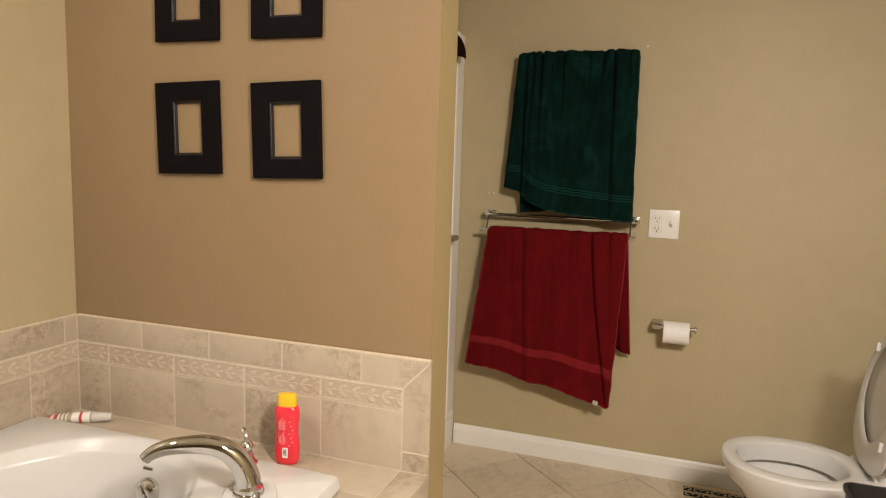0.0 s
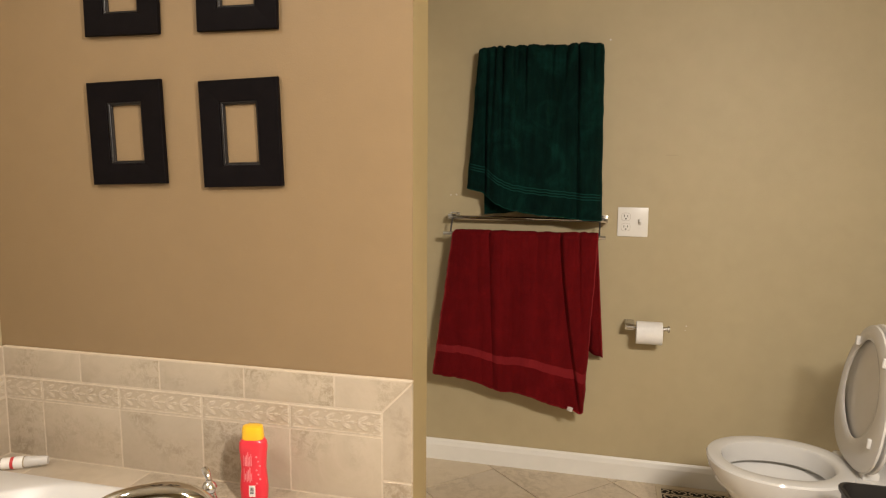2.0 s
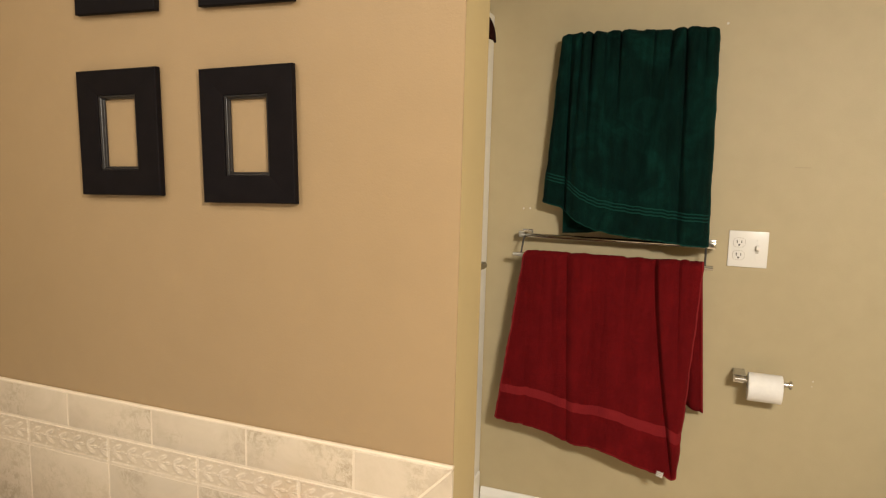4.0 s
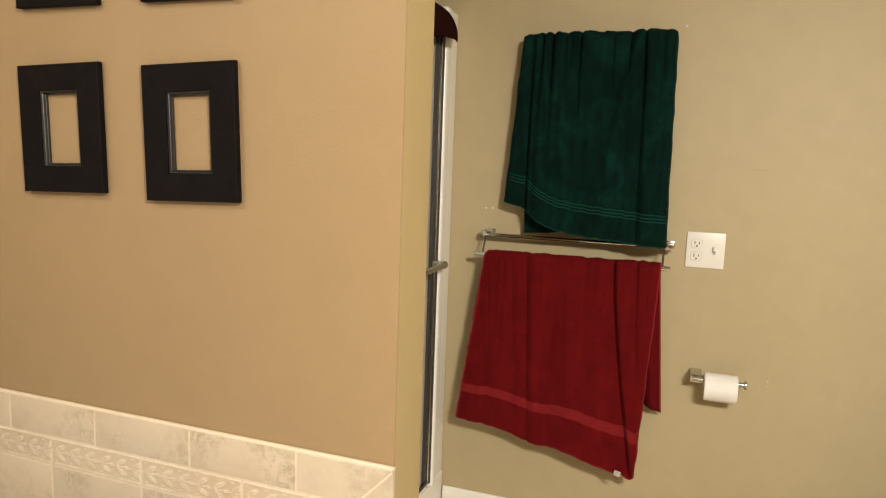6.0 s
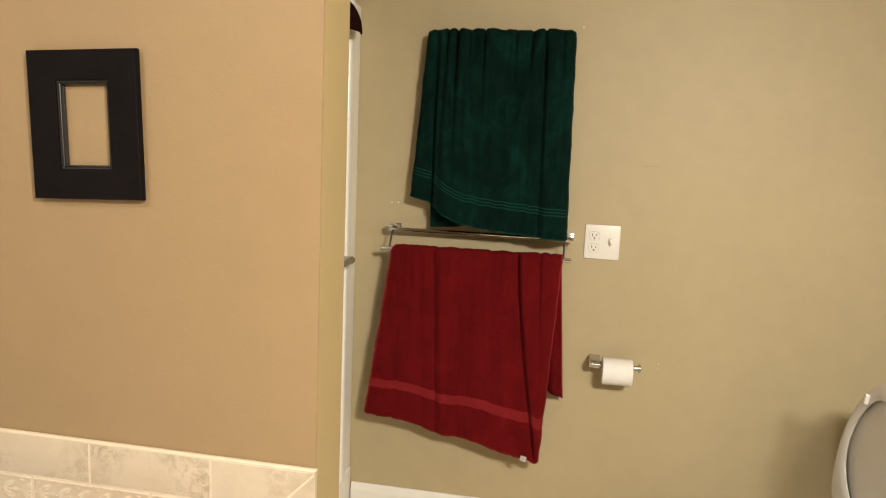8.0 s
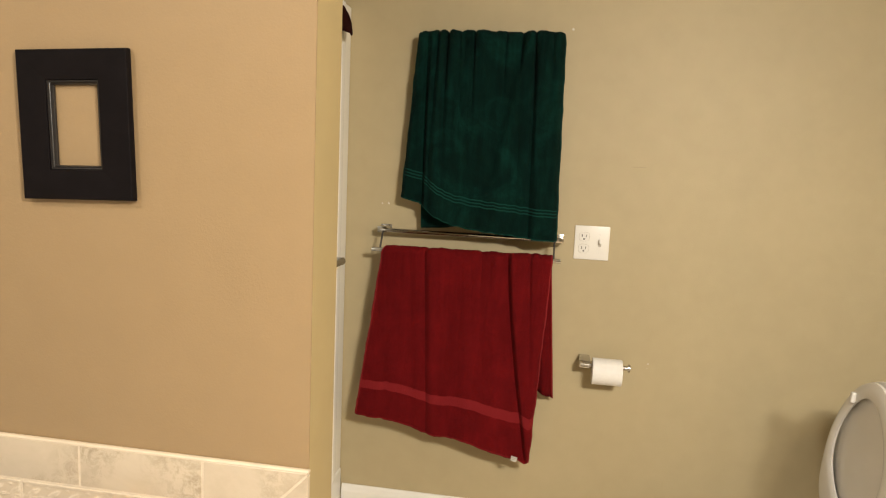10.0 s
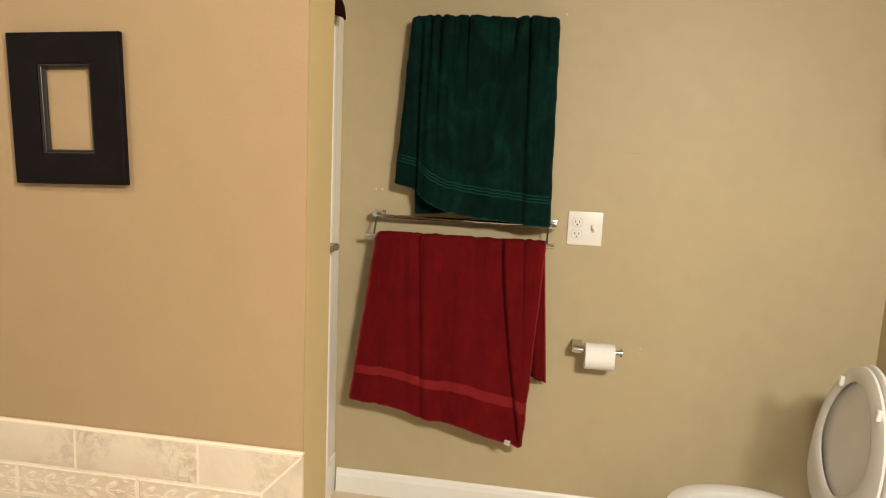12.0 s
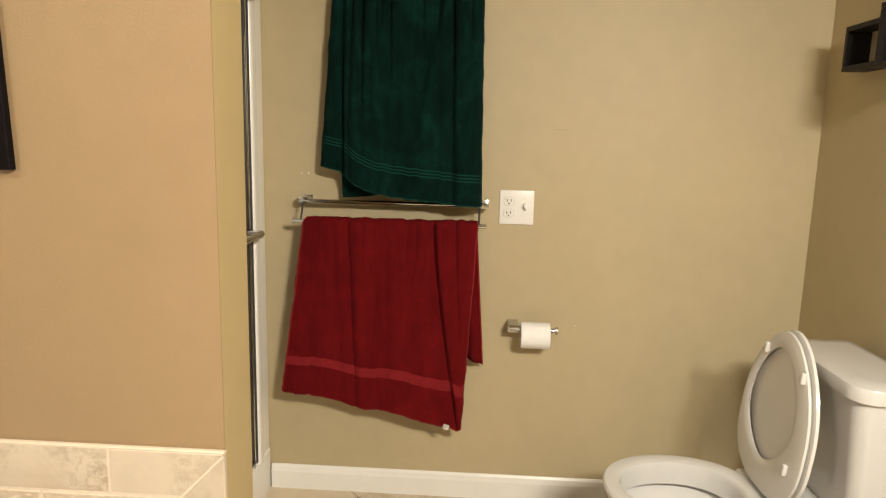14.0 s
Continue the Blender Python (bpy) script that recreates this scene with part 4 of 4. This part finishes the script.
toilet = thing("toilet", "white two-piece toilet with its seat and lid raised", "toilet", (0.62, TCY, 0))
op = Matrix.Translation(-toilet.matrix_world.translation)
toilet.matrix_world = Matrix.Translation((0.62, TCY, FLOOR_Z))
R = 0.382
outer = [egg(0.13, 0.26, 0.100, 0.001, 0.56), egg(0.125, 0.26, 0.096, 0.05, 0.56), egg(0.12, 0.25, 0.092, 0.14, 0.56), egg(0.145, 0.24, 0.118, 0.22, 0.54),
         egg(0.185, 0.23, 0.156, 0.295, 0.515), egg(0.204, 0.21, 0.174, 0.345), egg(0.210, 0.20, 0.180, 0.368), egg(0.211, 0.20, 0.181, R - 0.008), egg(0.207, 0.197, 0.177, R - 0.002), egg(0.200, 0.19, 0.170, R),
         egg(0.176, 0.155, 0.140, R), egg(0.168, 0.147, 0.132, R - 0.004), egg(0.164, 0.142, 0.128, R - 0.014), egg(0.160, 0.137, 0.124, R - 0.062),
         egg(0.162, 0.139, 0.126, R - 0.064), egg(0.182, 0.160, 0.146, R - 0.066), egg(0.182, 0.160, 0.146, R - 0.080), egg(0.160, 0.138, 0.125, R - 0.100), egg(0.118, 0.11, 0.092, R - 0.16), egg(0.072, 0.075, 0.056, R - 0.215), egg(0.03, 0.035, 0.025, R - 0.235)]
bowl = part("bowl", moved(loft(outer), op), M_CHINA, toilet)
part("water", moved(loft([egg(0.080, 0.082, 0.060, R - 0.2045), egg(0.079, 0.081, 0.059, R - 0.2035)]), op), water_mat, bowl)
part("rear_deck", moved(merge(box(0.690, 0.955, TCY - 0.105, TCY + 0.105, 0.20, R - 0.002, 0.02, 3), box(0.672, 0.80, TCY - 0.125, TCY + 0.125, R - 0.06, R - 0.001, 0.014, 3)), op), M_CHINA, toilet)


def rounded_slab(x0, x1, hw, z, cut, n=7):
    """Outline with rounded or clipped front corners."""
    pts = [(x1, TCY + hw - 0.01, z), (x1 - 0.01, TCY + hw, z)]
    pts += [(x0 + cut * (1 - math.sin(a)), TCY + hw - cut * (1 - math.cos(a)), z) for a in (math.pi / 2 * k / n for k in range(n + 1))]
    pts += [(x0 + cut * (1 - math.cos(a)), TCY - hw + cut * (1 - math.sin(a)), z) for a in (math.pi / 2 * k / n for k in range(n + 1))]
    return pts + [(x1 - 0.01, TCY - hw, z), (x1, TCY - hw + 0.01, z)]


part("tank", moved(loft([rounded_slab(0.828, 0.972, 0.168, R - 0.001, 0.022), rounded_slab(0.822, 0.972, 0.172, R + 0.03, 0.026), rounded_slab(0.808, 0.974, 0.186, 0.697, 0.044)]), op), M_CHINA, toilet)
part("tank_lid", moved(loft([rounded_slab(0.800, 0.978, 0.192, 0.697, 0.050), rounded_slab(0.793, 0.982, 0.199, 0.701, 0.056), rounded_slab(0.791, 0.982, 0.201, 0.724, 0.058), rounded_slab(0.795, 0.980, 0.197, 0.734, 0.058), rounded_slab(0.808, 0.972, 0.184, 0.740, 0.058), rounded_slab(0.84, 0.95, 0.152, 0.742, 0.050)]), op), M_CHINA, toilet)

# raised seat and lid: built flat along +x from the hinge, then tipped up
def seat_outline(length, half, z, inset=0.0, n=60, back=0.045):
    pts = []
    for i in range(n):
        a = 2 * math.pi * i / n
        c, s = math.cos(a), math.sin(a)
        mid = length * 0.42
        if c > 0:
            x, w = mid + (length - mid - inset) * c, (half - inset) * s * (1 - 0.13 * c * c)
        else:
            x = mid + (mid - inset) * math.copysign(abs(c) ** 0.62, c)
            w = (half - inset) * math.copysign(abs(s) ** 0.72, s) * (1 - 0.10 * abs(c) ** 2)
        pts.append((x, w, z))
    return pts


def seat_hole(z, grow=0.0, n=60):
    pts = []
    for i in range(n):
        a = 2 * math.pi * i / n
        c, s = math.cos(a), math.sin(a)
        x = 0.205 + ((0.170 if c > 0 else 0.132) + grow) * c
        pts.append((x, 0.018 + (0.132 + grow) * s * (1 - (0.20 if c < 0 else 0.16) * c * c), z))
    return pts


SL, SHW = 0.419, 0.184
UP = Matrix.Translation((0.676, TCY, R + 0.010)) @ Matrix.Rotation(radians(-84.0), 4, "Y") @ Matrix.Scale(-1, 4, (0, 0, 1))
seat = part("seat", moved(loft([seat_hole(0.005, -0.004), seat_hole(0.001, 0.002), seat_hole(0.0, 0.016), seat_outline(SL, SHW, 0.0, 0.016), seat_outline(SL, SHW, 0.003, 0.002), seat_outline(SL, SHW, 0.008, 0.0), seat_outline(SL, SHW, 0.0125, 0.005), seat_outline(SL, SHW, 0.0145, 0.014),
                        seat_hole(0.0135, 0.012), seat_hole(0.010, -0.002), seat_hole(0.005, -0.004)], False, False), op @ UP), M_SEAT, toilet)
for bx, by in ((0.352, 0.088), (0.340, -0.118), (0.112, -0.128)):
    part("bumper", moved(box(bx - 0.014, bx + 0.014, by - 0.0065, by + 0.0065, -0.009, 0.003, 0.004, 3), op @ UP), M_SEAT, seat)
part("seat_lid", moved(loft([seat_outline(SL + 0.006, SHW + 0.002, 0.0175, 0.010), seat_outline(SL + 0.006, SHW + 0.002, 0.0195, 0.002), seat_outline(SL + 0.006, SHW + 0.002, 0.026, 0.0), seat_outline(SL + 0.006, SHW + 0.002, 0.030, 0.010)]), op @ UP), M_SEAT, toilet, "raised closed lid")
for hy in (-0.070, 0.070):
    part("hinge", moved(box(0.690, 0.735, TCY + hy - 0.018, TCY + hy + 0.018, R - 0.002, R + 0.022, 0.006), op), M_SEAT, toilet)
for hy in (-0.085, 0.085):
    part("bolt_cap", moved(moved(lathe([(0.013, 0), (0.013, 0.006), (0.009, 0.013), (0.001, 0.016)], 16), Matrix.Translation((0.60, TCY + hy, 0.03))), op), M_SEAT, toilet)

# ---- waste bin ----
wbin = thing("waste_bin", "open black plastic waste bin beside the toilet", "waste bin", (0.676, 1.925, FLOOR_Z))


def rrect(hx, hy, z, r=0.03, n=6):
    pts = []
    for sx, sy, a0 in ((1, 1, 0), (-1, 1, 90), (-1, -1, 180), (1, -1, 270)):
        for k in range(n + 1):
            a = radians(a0 + 90 * k / n)
            pts.append((sx * (hx - r) + r * math.cos(a), sy * (hy - r) + r * math.sin(a), z))
    return pts


part("body", loft([rrect(0.085, 0.065, 0.001), rrect(0.108, 0.083, 0.437), rrect(0.113, 0.088, 0.439), rrect(0.114, 0.089, 0.449), rrect(0.112, 0.087, 0.452), rrect(0.106, 0.081, 0.452), rrect(0.102, 0.077, 0.42), rrect(0.080, 0.060, 0.008)]), M_BIN, wbin)

# ---- cube shelves on the wall by the toilet ----
def cube_shelf(y0, y1, z0, z1, depth, label):
    ob = thing("cube_shelf", label, "wall shelf", (RIGHT_X, (y0 + y1) / 2, (z0 + z1) / 2), "cube shelves by the toilet")
    hy, hz2, t = (y1 - y0) / 2, (z1 - z0) / 2, 0.014
    part("top_board", box(-depth, 0, -hy, hy, hz2 - t, hz2, 0.0012, 1), M_SHELF, ob)
    part("bottom_board", box(-depth, 0, -hy, hy, -hz2, -hz2 + t, 0.0012, 1), M_SHELF, ob)
    part("side_board", box(-depth, 0, -hy, -hy + t, -hz2 + t, hz2 - t, 0.0012, 1), M_SHELF, ob)
    part("side_board", box(-depth, 0, hy - t, hy, -hz2 + t, hz2 - t, 0.0012, 1), M_SHELF, ob)
    return ob


cube_shelf(2.455, 2.640, 1.488, 1.610, 0.066, "small black open cube shelf on the khaki wall")
cube_shelf(2.230, 2.450, 1.478, 1.640, 0.082, "larger black open cube shelf on the khaki wall")

# ---- floor register ----
vent = thing("floor_register", "cream metal floor register with a scrollwork grille", "floor vent", (0.336, 2.752, FLOOR_Z))
VX, VY = 0.150, 0.064
part("frame", merge(box(-VX, VX, -VY, -VY + 0.020, 0.0005, 0.006, 0.0015, 1), box(-VX, VX, VY - 0.020, VY, 0.0005, 0.006, 0.0015, 1), box(-VX, -VX + 0.020, -VY + 0.020, VY - 0.020, 0.0005, 0.006, 0.0015, 1), box(VX - 0.020, VX, -VY + 0.020, VY - 0.020, 0.0005, 0.006, 0.0015, 1)), M_VENT, vent)
# near-black sheet on the floor: the duct's shade as colour, no hole
part("duct", box(-VX + 0.018, VX - 0.018, -VY + 0.018, VY - 0.018, 0.0002, 0.0012), M_DARK, vent, "flat dark plate for the unlit duct opening")


def scroll(cx, cy, r, flip):
    pts = []
    for k in range(15):
        a = flip * (k / 14 * 1.55 * math.pi) + (0 if flip > 0 else math.pi)
        rad = r * (1 - 0.45 * k / 14)
        pts.append((cx + rad * math.cos(a), cy + rad * math.sin(a), 0.004))
    return tube(pts, 0.0026, 6, 0.6)


for i in range(8):
    for sy in (1, -1):
        part("scroll", scroll(-0.112 + i * 0.032, sy * 0.021, 0.0155, sy if i % 2 else -sy), M_VENT, vent)
part("centre_bar", box(-VX + 0.018, VX - 0.018, -0.0025, 0.0025, 0.0015, 0.005), M_VENT, vent)

# ---- marks on the wall ----
for mx, mz, mr in ((-0.048, 1.743, 0.004), (0.274, 0.657, 0.0022), (0.272, 0.640, 0.0014), (-0.663, 1.148, 0.003), (-0.640, 1.149, 0.0035)):
    solid("wall_mark", moved(lathe([(mr, 0), (mr * 0.8, 0.0012), (0.0002, 0.0015)], 10), Matrix.Translation((mx, BACK_Y, mz)) @ Matrix.Rotation(radians(90), 4, "X")), M_SPOT, "tiny white spot on the khaki wall", "wall mark", kind="structure")

solid("wall_scuff", box(0.170, 0.215, BACK_Y - 0.0006, BACK_Y + 0.001, 1.310, 1.3125), M_SCUFF, "faint grey scuff on the khaki wall", "wall mark", kind="structure", smooth=False)

# ---- tiles: wall splash, deck, floor ----
GAP = 0.0019
cache = {}


def tile_mesh(kind, w, h, thick, bevel):
    """A slab lying in x (width) and z (height), its face towards -y."""
    key = (kind, round(w, 3), round(h, 3), thick)
    if key in cache:
        return cache[key]
    if kind == "border":
        bm = bmesh.new()
        nx, nz = max(8, int(w / 0.0026)), 28
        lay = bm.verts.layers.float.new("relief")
        grid = []
        for i in range(nx + 1):
            row = []
            for j in range(nz + 1):
                x, z = -w / 2 + w * i / nx, -h / 2 + h * j / nz
                p, q = ((x + 0.2) / 0.042) % 1.0, z / h * 2
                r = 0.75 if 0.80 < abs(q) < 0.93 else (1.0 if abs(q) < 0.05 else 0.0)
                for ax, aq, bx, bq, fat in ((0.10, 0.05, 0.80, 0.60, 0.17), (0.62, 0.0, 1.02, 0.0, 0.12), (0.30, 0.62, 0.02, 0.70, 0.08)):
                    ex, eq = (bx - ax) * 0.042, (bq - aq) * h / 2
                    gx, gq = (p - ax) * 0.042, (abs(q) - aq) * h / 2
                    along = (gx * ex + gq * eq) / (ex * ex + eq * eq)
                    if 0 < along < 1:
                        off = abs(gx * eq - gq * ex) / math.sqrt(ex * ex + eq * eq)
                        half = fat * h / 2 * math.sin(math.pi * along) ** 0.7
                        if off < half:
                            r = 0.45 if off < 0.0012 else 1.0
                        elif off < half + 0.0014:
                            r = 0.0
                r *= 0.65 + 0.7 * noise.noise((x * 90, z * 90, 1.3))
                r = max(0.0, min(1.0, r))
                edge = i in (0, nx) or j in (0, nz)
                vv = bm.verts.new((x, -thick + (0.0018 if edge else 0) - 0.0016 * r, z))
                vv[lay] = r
                row.append(vv)
            grid.append(row)
        for i in range(nx):
            for j in range(nz):
                bm.faces.new((grid[i][j], grid[i][j + 1], grid[i + 1][j + 1], grid[i + 1][j]))
        ring = [g[0] for g in grid] + grid[-1][1:] + [g[-1] for g in reversed(grid[:-1])] + list(reversed(grid[0][1:-1]))
        back = [bm.verts.new((v.co.x, 0, v.co.z)) for v in ring]
        for k in range(len(ring)):
            bm.faces.new((ring[k], ring[(k + 1) % len(ring)], back[(k + 1) % len(ring)], back[k]))
        me = finish(bm, "tile", M_BORDER, True)
    else:
        bm = box(-w / 2, w / 2, -thick, 0, -h / 2, h / 2)
        edges = [e for e in bm.edges if all(v.co.y < -thick / 2 for v in e.verts)]
        bmesh.ops.bevel(bm, geom=edges, offset=bevel, segments=2, profile=0.6, affect="EDGES")
        me = finish(bm, "tile", M_TILE if kind == "tile" else M_FLOOR, True)
    cache[key] = me
    return me


def lay_tile(parent, kind, m, w, h, thick=0.011, bevel=0.0018):
    ob = new("tile", tile_mesh(kind, w, h, thick, bevel))
    ob.parent = parent
    ob.matrix_world = m
    return ob


def run(parent, kind, cuts, z0, z1, place):
    for a, b in zip(cuts, cuts[1:]):
        w, h = abs(b - a) - 2 * GAP, z1 - z0 - 2 * GAP
        if w > 0.01:
            lay_tile(parent, kind, place((a + b) / 2, (z0 + z1) / 2), w, h)


def on_accent(x, z):
    return Matrix.Translation((x, TILE_Y + 0.011, z))


def on_left(y, z):
    return Matrix.Translation((TILE_X - 0.011, y, z)) @ Matrix.Rotation(radians(90), 4, "Z")


Z_TOP, Z_BORD, Z_FIELD = 0.760, 0.679, 0.615
# grout beds behind the tiles
tagged(new("tile_bed_accent", finish(box(LEFT_X + 0.002, -0.4685, TILE_Y + 0.0007, ACCENT_Y - 0.0002, DECK_Z - 0.006, Z_TOP - 0.001), "tile_bed_accent", M_GROUT)), "cream grout between the splash tiles", "grout", kind="structure")
tagged(new("tile_bed_left", finish(box(LEFT_X + 0.0002, TILE_X - 0.0007, -0.30, TILE_Y + 0.0007, DECK_Z - 0.006, Z_TOP - 0.001), "tile_bed_left", M_GROUT)), "cream grout between the splash tiles", "grout", kind="structure")
EDGE = -0.541
# pale strips: the highlight on the bullnose top edge, put in as colour
tagged(new("lit_edge_accent", finish(tube([(TILE_X, ACCENT_Y - 0.005, Z_TOP), (-0.466, ACCENT_Y - 0.005, Z_TOP)], 0.0062, 10, 0.5), "lit_edge_accent", M_LIT_EDGE, True)), "pale strip painted as the lit top edge of the splash tiles", "caulk", kind="structure")
tagged(new("lit_edge_left", finish(tube([(LEFT_X + 0.006, TILE_Y, Z_TOP), (LEFT_X + 0.006, -0.30, Z_TOP)], 0.0062, 10, 0.4), "lit_edge_left", M_LIT_EDGE, True)), "pale strip painted as the lit top edge of the splash tiles", "caulk", kind="structure")
run(wall_accent, "tile", [TILE_X, -1.395, -1.151, -0.907, -0.663], Z_BORD, Z_TOP, on_accent)
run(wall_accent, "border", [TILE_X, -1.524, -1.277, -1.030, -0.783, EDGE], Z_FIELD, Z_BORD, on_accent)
run(wall_accent, "tile", [TILE_X, -1.524, -1.277, -1.030, -0.783, EDGE], DECK_Z, Z_FIELD, on_accent)
# bullnose end: two mitred pieces and a short cut at the bottom
g = GAP
g = 0.0013
for nm, outline in (("tile", [(-0.663 + g, Z_BORD + g), (EDGE - g, Z_BORD + g), (-0.466, Z_TOP - 0.0016), (-0.663 + g, Z_TOP - g)]),
                    ("tile", [(EDGE + g, 0.507 + g), (-0.466, 0.507 + g), (-0.466, Z_TOP - 0.0042), (EDGE + g, Z_BORD - 0.0004)]),
                    ("tile", [(EDGE + g, DECK_Z + g), (-0.466, DECK_Z + g), (-0.466, 0.507 - g), (EDGE + g, 0.507 - g)])):
    ob = new(nm, finish(prism(outline, TILE_Y, TILE_Y + 0.011, "y", 0.0016), nm, M_TILE, False))
    ob.parent = wall_accent
ys = [TILE_Y - 0.0005, 1.582, 1.329, 1.079, 0.829, 0.579, 0.329, 0.079, -0.171, -0.30]
yb = [TILE_Y - 0.0005, 1.460, 1.208, 0.958, 0.708, 0.458, 0.208, -0.042, -0.30]
run(wall_west, "tile", ys, Z_BORD, Z_TOP, on_left)
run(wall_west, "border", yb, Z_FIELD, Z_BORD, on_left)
run(wall_west, "tile", yb, DECK_Z, Z_FIELD, on_left)


def on_deck(x, y):
    return Matrix.Translation((x, y, DECK_Z - 0.011)) @ Matrix.Rotation(radians(-90), 4, "X")


for a, b in zip([TILE_X, -1.508, -1.190, -0.868, -0.545], [-1.508, -1.190, -0.868, -0.545, DECK_X]):
    lay_tile(deck, "tile", on_deck((a + b) / 2, (1.470 + TILE_Y) / 2), b - a - 2 * g, TILE_Y - 1.470 - 2 * g)
yy = 1.470
while yy > -0.2:
    y2 = max(-0.30, yy - 0.25)
    lay_tile(deck, "tile", on_deck((-0.648 - 0.545) / 2, (yy + y2) / 2), 0.103 - 2 * g, yy - y2 - 2 * g)
    lay_tile(deck, "tile", on_deck((-0.545 + DECK_X) / 2, (yy + y2) / 2), -0.545 * -1 + DECK_X - 2 * g, yy - y2 - 2 * g)
    yy = y2


def on_apron(y, z):
    return Matrix.Translation((DECK_X - 0.011, y, z)) @ Matrix.Rotation(radians(90), 4, "Z")


yy = TILE_Y
while yy > -0.28:
    y2 = max(-0.30, yy - 0.25)
    for za, zb in ((0.0, 0.20), (0.20, DECK_Z - 0.011)):
        lay_tile(deck, "tile", on_apron((yy + y2) / 2, (za + zb) / 2), yy - y2 - 2 * g, zb - za - 2 * g)
    yy = y2

# floor: squares on the diagonal, cut along the walls
S = 0.340
r2 = math.sqrt(0.5)


def clip(poly, axis, limit, keep_less):
    out = []
    for a, b in zip(poly, poly[1:] + poly[:1]):
        ina, inb = ((a[axis] <= limit) == keep_less), ((b[axis] <= limit) == keep_less)
        if ina:
            out.append(a)
        if ina != inb:
            k = (limit - a[axis]) / (b[axis] - a[axis])
            out.append((a[0] + (b[0] - a[0]) * k, a[1] + (b[1] - a[1]) * k))
    return out


for i in range(-14, 14):
    for j in range(-14, 14):
        # joints run along x + y = 2.343 and y - x = 3.262 and on from there
        p = 2.343 + (i + 0.5) * S / r2
        q = 3.262 + (j + 0.5) * S / r2
        cx, cy = (p - q) / 2, (p + q) / 2
        h = (S - 0.005) * r2
        poly = [(cx - h, cy), (cx, cy - h), (cx + h, cy), (cx, cy + h)]
        if cy > 1.768:
            left = SX - 0.02
        else:
            left = ACCENT_END - 0.02 if cy > -0.25 else LEFT_X + 0.002
        cut = poly
        for axis, limit, less in ((0, RIGHT_X - 0.002, True), (0, left, False), (1, BACK_Y - 0.002, True), (1, FRONT_Y + 0.002, False)):
            cut = clip(cut, axis, limit, less) if cut else cut
        if len(cut) < 3:
            continue
        if cut == poly:
            ob = new("tile", tile_mesh("floor", S - 0.005, S - 0.005, 0.008, 0.0015))
            ob.parent = floor
            ob.matrix_world = Matrix.Translation((cx, cy, FLOOR_Z - 0.0075)) @ Matrix.Rotation(radians(45), 4, "Z") @ Matrix.Rotation(radians(-90), 4, "X")
        else:
            ob = new("tile", finish(prism(cut, FLOOR_Z - 0.0075, FLOOR_Z + 0.0005, "z"), "tile", M_FLOOR, False))
            ob.parent = floor
